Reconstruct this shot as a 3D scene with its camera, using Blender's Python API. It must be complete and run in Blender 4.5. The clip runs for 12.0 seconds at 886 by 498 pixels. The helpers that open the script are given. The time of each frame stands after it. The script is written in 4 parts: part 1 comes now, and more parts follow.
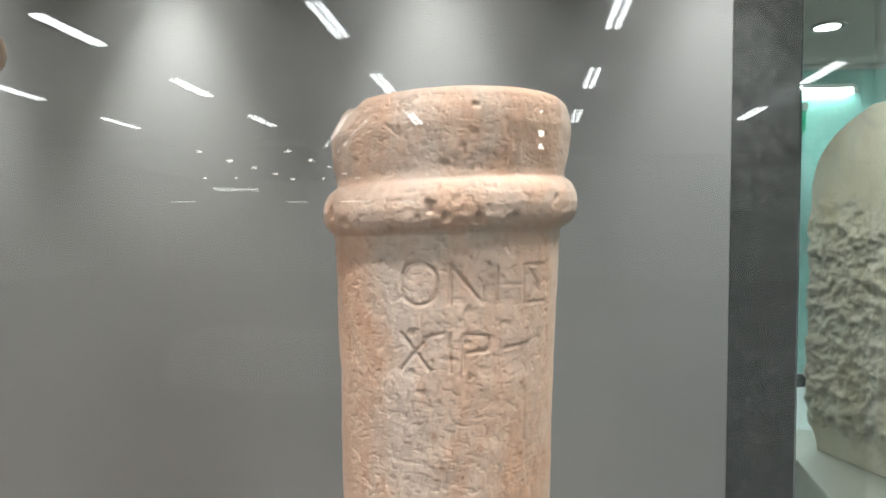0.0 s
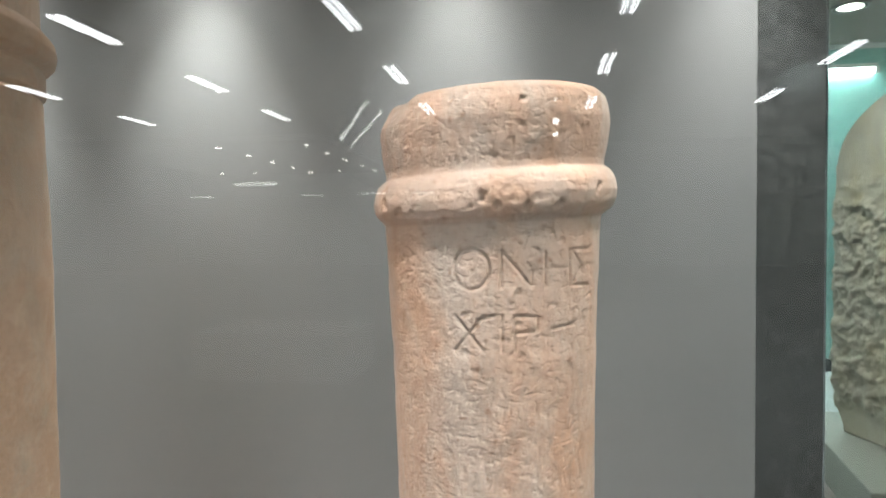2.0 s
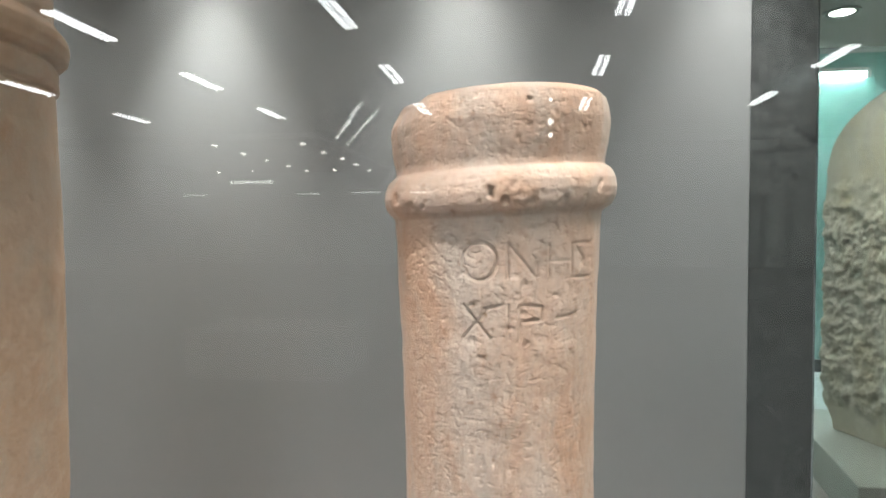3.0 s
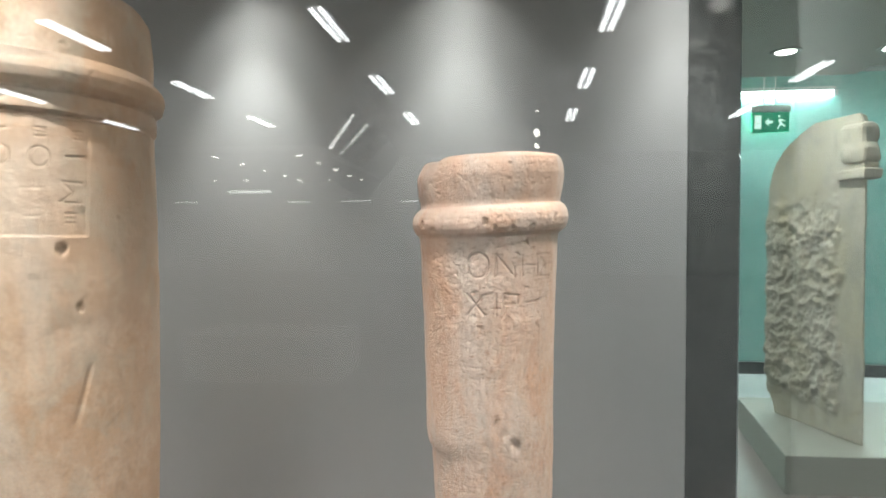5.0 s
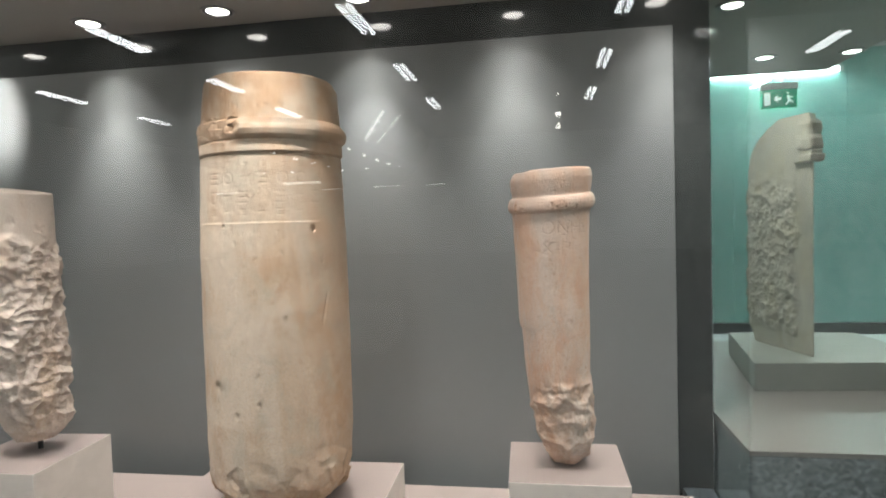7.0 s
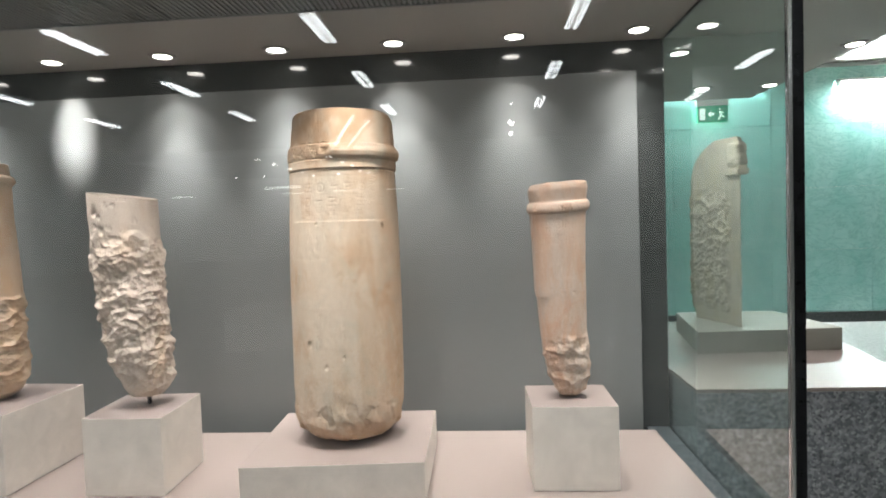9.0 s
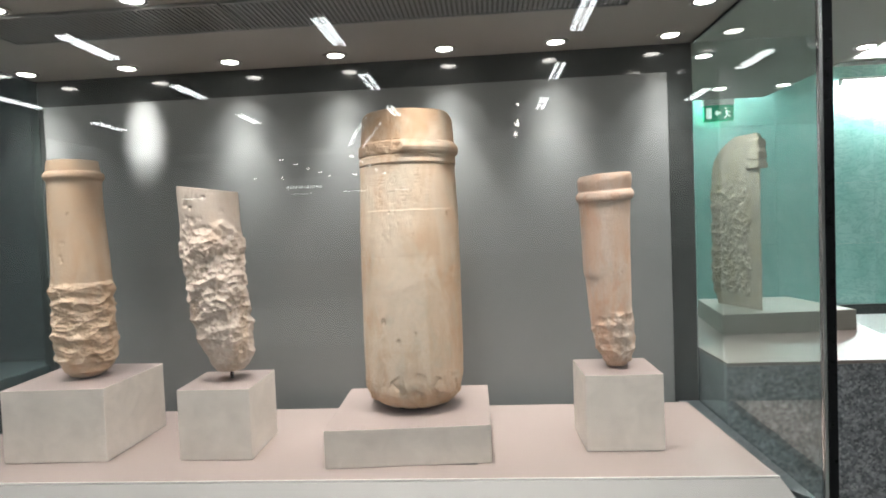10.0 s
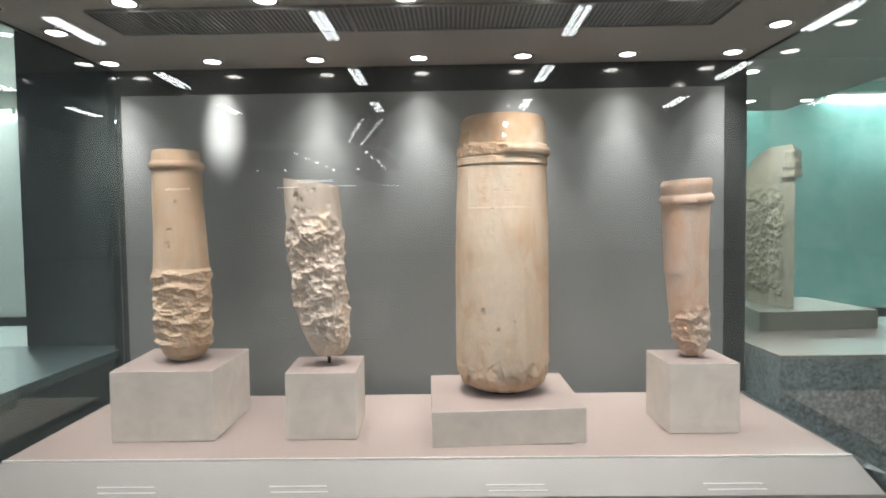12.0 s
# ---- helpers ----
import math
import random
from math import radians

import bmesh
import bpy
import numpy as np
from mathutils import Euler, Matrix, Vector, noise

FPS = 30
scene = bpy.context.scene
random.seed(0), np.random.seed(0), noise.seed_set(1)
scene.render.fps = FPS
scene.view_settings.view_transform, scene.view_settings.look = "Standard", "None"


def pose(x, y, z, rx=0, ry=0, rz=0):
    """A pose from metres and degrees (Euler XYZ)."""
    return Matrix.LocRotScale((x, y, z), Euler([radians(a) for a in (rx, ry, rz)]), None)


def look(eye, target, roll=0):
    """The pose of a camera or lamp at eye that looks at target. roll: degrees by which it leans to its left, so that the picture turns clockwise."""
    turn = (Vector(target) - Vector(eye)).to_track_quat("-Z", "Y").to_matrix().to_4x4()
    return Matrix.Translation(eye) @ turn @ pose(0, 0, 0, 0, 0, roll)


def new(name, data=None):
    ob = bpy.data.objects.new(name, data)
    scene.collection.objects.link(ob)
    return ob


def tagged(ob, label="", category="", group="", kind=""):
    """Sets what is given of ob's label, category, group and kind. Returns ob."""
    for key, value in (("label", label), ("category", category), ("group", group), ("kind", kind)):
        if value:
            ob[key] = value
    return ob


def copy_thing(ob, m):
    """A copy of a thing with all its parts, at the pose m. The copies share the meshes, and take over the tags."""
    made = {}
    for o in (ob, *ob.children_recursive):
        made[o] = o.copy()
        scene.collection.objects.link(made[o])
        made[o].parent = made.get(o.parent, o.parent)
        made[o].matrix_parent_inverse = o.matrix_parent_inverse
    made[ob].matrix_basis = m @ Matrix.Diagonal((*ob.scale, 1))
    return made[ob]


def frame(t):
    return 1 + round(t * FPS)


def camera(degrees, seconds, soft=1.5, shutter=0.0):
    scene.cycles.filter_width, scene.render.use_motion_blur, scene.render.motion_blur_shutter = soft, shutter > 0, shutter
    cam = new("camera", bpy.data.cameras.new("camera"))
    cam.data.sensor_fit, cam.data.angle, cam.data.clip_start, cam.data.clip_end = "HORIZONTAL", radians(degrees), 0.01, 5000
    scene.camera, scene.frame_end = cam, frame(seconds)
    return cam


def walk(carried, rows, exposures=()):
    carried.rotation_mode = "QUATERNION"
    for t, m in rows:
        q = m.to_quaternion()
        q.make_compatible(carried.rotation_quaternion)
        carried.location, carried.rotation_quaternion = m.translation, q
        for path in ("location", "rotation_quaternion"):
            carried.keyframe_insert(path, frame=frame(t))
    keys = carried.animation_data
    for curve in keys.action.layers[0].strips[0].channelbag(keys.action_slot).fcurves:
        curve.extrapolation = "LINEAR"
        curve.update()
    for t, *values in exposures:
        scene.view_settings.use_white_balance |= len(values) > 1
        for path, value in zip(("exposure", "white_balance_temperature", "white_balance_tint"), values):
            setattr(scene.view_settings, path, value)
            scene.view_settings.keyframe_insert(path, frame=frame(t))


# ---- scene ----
cam = camera(73.0, 12.0, soft=1.8)
PATH = [
    (0, (0.015, 0.016, 1.517), (-0.25, 1.999, 1.497), 0.7),
    (0.5, (0.006, 0.003, 1.517), (-0.279, 1.982, 1.484), -0.0),
    (1, (0.0, 0.003, 1.521), (-0.307, 1.978, 1.454), -0.2),
    (1.5, (0.0, -0.004, 1.515), (-0.316, 1.97, 1.467), -0.2),
    (2, (-0.007, -0.012, 1.515), (-0.322, 1.963, 1.463), -0.4),
    (2.5, (-0.009, -0.019, 1.513), (-0.32, 1.956, 1.462), -0.1),
    (4.5, (-0.04, -0.195, 1.505), (-0.279, 1.789, 1.447), -0.4),
    (5, (-0.006, -0.294, 1.518), (-0.259, 1.69, 1.491), 0.2),
    (5.5, (0.048, -0.428, 1.504), (-0.253, 1.549, 1.486), 0.1),
    (6, (0.048, -0.578, 1.5), (-0.327, 1.386, 1.458), -0.4),
    (6.5, (-0.016, -0.759, 1.511), (-0.395, 1.204, 1.476), -0.9),
    (7, (-0.07, -0.953, 1.508), (-0.395, 1.019, 1.42), -1.8),
    (7.5, (-0.039, -1.117, 1.503), (-0.398, 0.85, 1.448), -1.3),
    (7.7, (-0.027, -1.175, 1.504), (-0.416, 0.786, 1.447), -0.7),
    (9.3, (-0.337, -1.545, 1.494), (-0.454, 0.45, 1.411), -1.8),
    (9.5, (-0.366, -1.579, 1.48), (-0.489, 0.416, 1.409), -1.4),
    (10, (-0.482, -1.722, 1.459), (-0.627, 0.271, 1.383), -2.3),
    (10.5, (-0.577, -1.811, 1.474), (-0.714, 0.182, 1.384), -1.1),
    (11, (-0.741, -1.846, 1.479), (-0.89, 0.146, 1.375), -1.5),
    (11.5, (-0.895, -1.876, 1.46), (-0.964, 0.122, 1.385), -1.3),
    (12, (-0.973, -1.892, 1.466), (-1.006, 0.106, 1.379), -0.8),
]
walk(cam, [(t, look(eye, target, roll)) for t, eye, target, roll in PATH],
     exposures=[(0, -0.10), (2.5, -0.08), (4.5, -0.02), (5.6, 0.06), (6.0, -0.03), (6.5, -0.24), (7.5, -0.40), (9.5, -0.08), (12, -0.10)])

# ---- world and exposure ----
world = bpy.data.worlds.new("hall_air")
scene.world = world
world.use_nodes = True
world.node_tree.nodes["Background"].inputs[0].default_value = (0.55, 0.6, 0.6, 1)
world.node_tree.nodes["Background"].inputs[1].default_value = 0.014
scene.view_settings.exposure = 0.0

# plan: metres
GLASS_Y, DECK_Z, SOFFIT_Z, WALL_Y = 0.060, 0.648, 2.240, 1.086
CASE_L, CASE_R = -2.642, 0.472


def lamp_spot(x, y, z, aim, watts, degrees, blend=0.6, tint=(1.0, 0.975, 0.945), size=0.03):
    data = bpy.data.lights.new("downlight_beam", "SPOT")
    data.energy, data.spot_size, data.spot_blend, data.color, data.shadow_soft_size = watts, radians(degrees), blend, tint, size
    ob = new("downlight_beam", data)
    ob.matrix_world = look((x, y, z), aim)
    return ob


# ---- materials ----
def mat(name):
    m = bpy.data.materials.new(name)
    m.use_nodes = True
    return m, m.node_tree.nodes, m.node_tree.links, m.node_tree.nodes["Principled BSDF"]


def noise_node(nodes, links, coord, scale, detail=6.0, rough=0.6, dist=0.0, stretch=None):
    n = nodes.new("ShaderNodeTexNoise")
    n.inputs["Scale"].default_value, n.inputs["Detail"].default_value = scale, detail
    n.inputs["Roughness"].default_value, n.inputs["Distortion"].default_value = rough, dist
    if stretch:
        mp = nodes.new("ShaderNodeMapping")
        mp.inputs["Scale"].default_value = stretch
        links.new(coord, mp.inputs[0])
        coord = mp.outputs[0]
    links.new(coord, n.inputs["Vector"])
    return n.outputs["Fac"]


def ramp(nodes, links, fac, stops):
    r = nodes.new("ShaderNodeValToRGB")
    while len(r.color_ramp.elements) < len(stops):
        r.color_ramp.elements.new(0.5)
    for e, (p, c) in zip(r.color_ramp.elements, stops):
        e.position = p
        e.color = (*c, 1) if len(c) == 3 else c
    links.new(fac, r.inputs[0])
    return r.outputs[0]


def mix(nodes, links, fac, a, b, mode="MIX"):
    m = nodes.new("ShaderNodeMix")
    m.data_type, m.blend_type = "RGBA", mode
    for sock, v in ((m.inputs[0], fac), (m.inputs[6], a), (m.inputs[7], b)):
        if isinstance(v, (int, float)):
            sock.default_value = v
        elif isinstance(v, tuple):
            sock.default_value = (*v, 1)
        else:
            links.new(v, sock)
    return m.outputs[2]


def bump(nodes, links, bsdf, pairs):
    prev = None
    for fac, strength, dist in pairs:
        b = nodes.new("ShaderNodeBump")
        b.inputs["Strength"].default_value, b.inputs["Distance"].default_value = strength, dist
        links.new(fac, b.inputs["Height"])
        if prev:
            links.new(prev, b.inputs["Normal"])
        prev = b.outputs[0]
    links.new(prev, bsdf.inputs["Normal"])


def grey(v):
    return (v, v, v)


def carved_stone(name, pale, warm, rust, dark, warm_at=0.5, rust_at=0.58, grain=1.0, shift=0.0, tooled=0.5, flank=None, foot=None, cool=(0.40, 0.37, 0.33), cool_amount=0.3, speck=0.6, cap=None):
    """Aged marble: pale body, warm patina in upright streaks, rusty stains, dark lichen specks, tool pits and fine grain."""
    m, nodes, links, b = mat(name)
    tc = nodes.new("ShaderNodeTexCoord")
    mp = nodes.new("ShaderNodeMapping")
    mp.inputs["Location"].default_value = (shift, shift * 0.7, shift * 1.3)
    links.new(tc.outputs["Object"], mp.inputs[0])
    co = mp.outputs[0]
    streak = noise_node(nodes, links, co, 7.0, 6, 0.62, 0.8, (1.3, 1.3, 0.3))
    patch = noise_node(nodes, links, co, 9.0, 8, 0.68, 0.5, (1.0, 1.0, 0.7))
    blot = noise_node(nodes, links, co, 26.0, 7, 0.7, 0.6)
    fine = noise_node(nodes, links, co, 190.0, 5, 0.7)
    spots = noise_node(nodes, links, co, 34.0, 6, 0.7, 0.5)
    tool = noise_node(nodes, links, co, 190.0, 1, 0.5, 0.0, (0.9, 0.9, 1.15))
    f1 = ramp(nodes, links, streak, [(warm_at - 0.09, grey(0)), (warm_at + 0.09, grey(1))])
    c = mix(nodes, links, f1, pale, warm)
    f2 = ramp(nodes, links, patch, [(rust_at - 0.06, grey(0)), (rust_at + 0.13, grey(0.9))])
    c = mix(nodes, links, f2, c, rust)
    if flank is not None:
        # a rusty side of the shaft, with a ragged border
        sep = nodes.new("ShaderNodeSeparateXYZ")
        links.new(tc.outputs["Object"], sep.inputs[0])
        ad = nodes.new("ShaderNodeMath")
        ad.operation = "MULTIPLY_ADD"
        links.new(streak, ad.inputs[0])
        ad.inputs[1].default_value = 0.16
        links.new(sep.outputs[0], ad.inputs[2])
        f6 = ramp(nodes, links, ad.outputs[0], [(flank + 0.05, grey(0)), (flank + 0.15, grey(0.6))])
        c = mix(nodes, links, f6, c, rust)
    if foot is not None:
        # earth-stained lower end
        sep = nodes.new("ShaderNodeSeparateXYZ")
        links.new(tc.outputs["Object"], sep.inputs[0])
        ad = nodes.new("ShaderNodeMath")
        ad.operation = "MULTIPLY_ADD"
        links.new(blot, ad.inputs[0])
        ad.inputs[1].default_value = 0.22
        links.new(sep.outputs[2], ad.inputs[2])
        f7 = ramp(nodes, links, ad.outputs[0], [(foot + 0.06, grey(0.8)), (min(1.0, foot + 0.14), grey(0))])
        c = mix(nodes, links, f7, c, rust)
    if cap is not None:
        # brown, weathered rim, stronger on one side
        sep = nodes.new("ShaderNodeSeparateXYZ")
        links.new(tc.outputs["Object"], sep.inputs[0])
        lean = nodes.new("ShaderNodeMath")
        lean.operation = "MULTIPLY_ADD"
        links.new(sep.outputs[0], lean.inputs[0])
        lean.inputs[1].default_value = -0.35
        links.new(sep.outputs[2], lean.inputs[2])
        ad = nodes.new("ShaderNodeMath")
        ad.operation = "MULTIPLY_ADD"
        links.new(patch, ad.inputs[0])
        ad.inputs[1].default_value = 0.3
        links.new(lean.outputs[0], ad.inputs[2])
        shift_down = nodes.new("ShaderNodeMath")
        shift_down.operation = "SUBTRACT"
        links.new(ad.outputs[0], shift_down.inputs[0])
        shift_down.inputs[1].default_value = cap
        f10 = ramp(nodes, links, shift_down.outputs[0], [(0.10, grey(0)), (0.22, grey(0.85))])
        c = mix(nodes, links, f10, c, tuple(v * 0.9 for v in rust))
    f5 = ramp(nodes, links, blot, [(0.32, grey(0.35)), (0.5, grey(0))])
    c = mix(nodes, links, f5, c, tuple(min(1.0, v * 1.18 + 0.02) for v in pale))
    f3 = ramp(nodes, links, spots, [(0.63, grey(0)), (0.74, grey(0.7))])
    c = mix(nodes, links, f3, c, dark)
    ash = noise_node(nodes, links, co, 12.0, 7, 0.7, 0.9, (1.0, 1.0, 0.6))
    f8 = ramp(nodes, links, ash, [(0.50, grey(0)), (0.64, grey(cool_amount))])
    c = mix(nodes, links, f8, c, cool)
    dots = noise_node(nodes, links, co, 120.0, 3, 0.6, 0.3)
    f9 = ramp(nodes, links, dots, [(0.62, grey(0)), (0.70, grey(speck))])
    c = mix(nodes, links, f9, c, tuple(v * 0.62 for v in rust))
    f4 = ramp(nodes, links, fine, [(0.3, grey(0.80)), (0.62, grey(1.0))])
    c = mix(nodes, links, 1.0, c, f4, "MULTIPLY")
    links.new(c, b.inputs["Base Color"])
    b.inputs["Roughness"].default_value = 0.7
    b.inputs["Specular IOR Level"].default_value = 0.3
    pit = ramp(nodes, links, tool, [(0.33, grey(0)), (0.45, grey(1))])
    bump(nodes, links, b, [(fine, 0.35 * grain, 0.0012), (pit, tooled * 0.8, 0.0016), (dots, 0.28 * grain, 0.0016), (spots, 0.4 * grain, 0.004), (patch, 0.35, 0.008)])
    return m


def painted(name, colour, var=0.08, rough=0.6, scale=3.0, grain=160.0, strength=0.08, spec=0.35):
    m, nodes, links, b = mat(name)
    tc = nodes.new("ShaderNodeTexCoord")
    co = tc.outputs["Object"]
    big = noise_node(nodes, links, co, scale, 5, 0.6, 0.5)
    small = noise_node(nodes, links, co, grain, 3, 0.6)
    lo, hi = tuple(v * (1 - var) for v in colour), tuple(min(1, v * (1 + var)) for v in colour)
    c = ramp(nodes, links, big, [(0.3, lo), (0.7, hi)])
    links.new(c, b.inputs["Base Color"])
    r = ramp(nodes, links, big, [(0.3, grey(rough - 0.05)), (0.7, grey(rough + 0.05))])
    links.new(r, b.inputs["Roughness"])
    b.inputs["Specular IOR Level"].default_value = spec
    bump(nodes, links, b, [(small, strength, 0.001), (big, 0.05, 0.004)])
    return m


def granite(name, dark, mid, light, scale, rough, cover=0.5):
    m, nodes, links, b = mat(name)
    tc = nodes.new("ShaderNodeTexCoord")
    co = tc.outputs["Object"]
    v = nodes.new("ShaderNodeTexVoronoi")
    v.inputs["Scale"].default_value = scale
    links.new(co, v.inputs["Vector"])
    sep = nodes.new("ShaderNodeSeparateColor")
    links.new(v.outputs["Color"], sep.inputs[0])
    cloud = noise_node(nodes, links, co, scale * 0.25, 6, 0.7)
    c = ramp(nodes, links, sep.outputs[0], [(0.0, dark), (cover, mid), (1.0, light)])
    c2 = ramp(nodes, links, cloud, [(0.35, grey(0.6)), (0.65, grey(1.15))])
    c = mix(nodes, links, 1.0, c, c2, "MULTIPLY")
    links.new(c, b.inputs["Base Color"])
    b.inputs["Roughness"].default_value = rough
    return m


def veined(name, base, vein, pale, rough=0.25):
    """Green marble cladding with cloudy veins; each slab shifted by its own random number."""
    m, nodes, links, b = mat(name)
    tc = nodes.new("ShaderNodeTexCoord")
    info = nodes.new("ShaderNodeObjectInfo")
    add = nodes.new("ShaderNodeVectorMath")
    add.operation = "MULTIPLY_ADD"
    links.new(info.outputs["Random"], add.inputs[0])
    add.inputs[1].default_value = (17.0, 9.0, 23.0)
    links.new(tc.outputs["Object"], add.inputs[2])
    co = add.outputs[0]
    cloud = noise_node(nodes, links, co, 1.3, 8, 0.65, 1.6)
    lines = noise_node(nodes, links, co, 2.2, 6, 0.6, 3.0, (1.0, 1.0, 2.2))
    c = ramp(nodes, links, cloud, [(0.3, base), (0.7, pale)])
    f = ramp(nodes, links, lines, [(0.46, grey(0)), (0.5, grey(0.5)), (0.54, grey(0))])
    c = mix(nodes, links, f, c, vein)
    links.new(c, b.inputs["Base Color"])
    b.inputs["Roughness"].default_value = rough
    return m


def glow(name, colour, strength):
    m, nodes, links, b = mat(name)
    b.inputs["Base Color"].default_value = (*colour, 1)
    b.inputs["Emission Color"].default_value = (*colour, 1)
    b.inputs["Emission Strength"].default_value = strength
    return m


def glass(name, tint):
    m, nodes, links, b = mat(name)
    b.inputs["Base Color"].default_value = (*tint, 1)
    b.inputs["Roughness"].default_value = 0.0
    b.inputs["IOR"].default_value = 1.5
    b.inputs["Transmission Weight"].default_value = 1.0
    return m


def metal(name, colour, rough, metallic=1.0):
    m, nodes, links, b = mat(name)
    tc = nodes.new("ShaderNodeTexCoord")
    n = noise_node(nodes, links, tc.outputs["Object"], 40.0, 4, 0.6)
    r = ramp(nodes, links, n, [(0.3, grey(rough * 0.8)), (0.7, grey(rough * 1.25))])
    links.new(r, b.inputs["Roughness"])
    b.inputs["Base Color"].default_value = (*colour, 1)
    b.inputs["Metallic"].default_value = metallic
    return m


M_A = carved_stone("marble_plain_marker", (0.54, 0.415, 0.305), (0.50, 0.345, 0.22), (0.47, 0.29, 0.155), (0.26, 0.20, 0.15), 0.52, 0.61, 1.2, 3.1, 0.3, cool=(0.42, 0.36, 0.29), cool_amount=0.45)
M_B = carved_stone("marble_broken_marker", (0.57, 0.48, 0.405), (0.54, 0.42, 0.32), (0.50, 0.335, 0.215), (0.28, 0.23, 0.19), 0.58, 0.66, 1.0, 7.7, 0.3)
M_C = carved_stone("marble_great_marker", (0.58, 0.475, 0.37), (0.53, 0.40, 0.28), (0.46, 0.285, 0.165), (0.25, 0.18, 0.12), 0.54, 0.56, 0.75, 11.3, 0.10, flank=0.10, foot=0.87, cool=(0.45, 0.41, 0.33), cool_amount=0.5, speck=0.35, cap=1.79)
M_D = carved_stone("marble_rosy_marker", (0.555, 0.455, 0.38), (0.56, 0.38, 0.275), (0.53, 0.30, 0.18), (0.31, 0.25, 0.20), 0.50, 0.575, 1.0, 5.2, 0.42, cool=(0.42, 0.385, 0.335), cool_amount=0.5, speck=0.7)
M_STELE = carved_stone("limestone_stele", (0.60, 0.52, 0.43), (0.55, 0.47, 0.35), (0.50, 0.41, 0.25), (0.24, 0.21, 0.17), 0.5, 0.6, 2.4, 2.2, 0.9, cool=(0.36, 0.34, 0.30), cool_amount=0.6, speck=0.8)
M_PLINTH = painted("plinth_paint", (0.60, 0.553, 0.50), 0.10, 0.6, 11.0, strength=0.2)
M_PLATE = painted("slab_plinth_paint", (0.31, 0.295, 0.258), 0.06, 0.6, 6.0)
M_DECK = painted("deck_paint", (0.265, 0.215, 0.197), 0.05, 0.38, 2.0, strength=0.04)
M_RAIL = painted("rail_paint", (0.29, 0.278, 0.266), 0.03, 0.36, 0.5, strength=0.03, spec=0.5)
M_PANEL = painted("grey_panel_paint", (0.182, 0.189, 0.189), 0.06, 0.36, 1.2, 220.0, 0.03, spec=0.5)
M_BLACKSTONE = granite("dark_polished_granite", (0.042, 0.046, 0.045), (0.058, 0.062, 0.06), (0.085, 0.09, 0.087), 170.0, 0.1, 0.7)
M_BLUESTONE = granite("blue_grey_granite", (0.02, 0.028, 0.032), (0.05, 0.062, 0.068), (0.1, 0.12, 0.125), 120.0, 0.38, 0.6)
M_SPECKLE = granite("speckled_granite", (0.10, 0.105, 0.115), (0.22, 0.225, 0.24), (0.37, 0.37, 0.375), 95.0, 0.35, 0.5)
M_FLOOR = granite("floor_granite", (0.32, 0.32, 0.32), (0.42, 0.42, 0.42), (0.55, 0.55, 0.54), 90.0, 0.3, 0.5)
M_GREEN = veined("green_marble", (0.26, 0.53, 0.49), (0.17, 0.38, 0.355), (0.43, 0.66, 0.62))
M_SKIRT = granite("skirting_stone", (0.015, 0.02, 0.02), (0.03, 0.035, 0.035), (0.06, 0.065, 0.06), 120.0, 0.3)
M_SOFFIT = painted("soffit_paint", (0.36, 0.335, 0.30), 0.04, 0.55, 1.5)
M_HALLCEIL = painted("hall_ceiling_paint", (0.6, 0.6, 0.6), 0.06, 0.7, 1.0)
M_HALLWALL = painted("hall_wall_paint", (0.8, 0.81, 0.8), 0.08, 0.6, 0.6)
M_GRILLE = metal("grille_metal", (0.25, 0.25, 0.24), 0.5, 0.3)
M_RECESS = painted("grille_recess", (0.11, 0.11, 0.105), 0.05, 0.7)
M_BLACK = metal("black_frame_metal", (0.012, 0.012, 0.013), 0.3, 0.5)
M_STEEL = metal("brushed_steel", (0.6, 0.6, 0.58), 0.22)
M_DUCT = metal("duct_steel", (0.92, 0.92, 0.9), 0.13)
M_TRIM = metal("downlight_trim", (0.45, 0.44, 0.42), 0.35, 0.6)
M_LAMP = glow("downlight_glass", (1.0, 0.96, 0.9), 26.0)
M_TUBE = glow("tube_light", (0.93, 0.98, 1.0), 15.0)
M_COVE = glow("wall_tube_light", (0.88, 1.0, 0.98), 560.0)
M_FARSTRIP = glow("far_strip_light", (0.95, 1.0, 1.0), 3.2)
M_DOT = glow("raft_dot_light", (1.0, 0.97, 0.93), 11.0)
M_GLASS = glass("clear_glass", (0.985, 0.99, 0.985))
M_GLASS_SIDE = glass("green_tinted_glass", (0.79, 0.93, 0.91))
M_SIGN_GREEN = glow("sign_green", (0.0, 0.28, 0.15), 0.55)
M_SIGN_WHITE = glow("sign_white", (0.85, 1.0, 0.92), 1.0)
M_WHITE = painted("white_plastic", (0.75, 0.76, 0.74), 0.03, 0.4)
# pale colour for the highlight on the rail's top edge
M_EDGE_HIGHLIGHT = painted("edge_highlight_pale", (0.75, 0.73, 0.70), 0.03, 0.25)
M_LABEL = painted("label_strips", (0.55, 0.54, 0.53), 0.03, 0.3)


# ---- mesh helpers ----
def finish(name, bm, material, parent=None, label="", smooth=False):
    me = bpy.data.meshes.new(name)
    bm.normal_update()
    bm.to_mesh(me)
    bm.free()
    me.materials.append(material)
    if smooth:
        me.shade_smooth()
    ob = new(name, me)
    if parent is not None:
        ob.parent = parent
    if label:
        ob["label"] = label
    return ob


def part(name, bm, material, parent, label="", smooth=False):
    return finish(name, bm, material, parent, label, smooth)


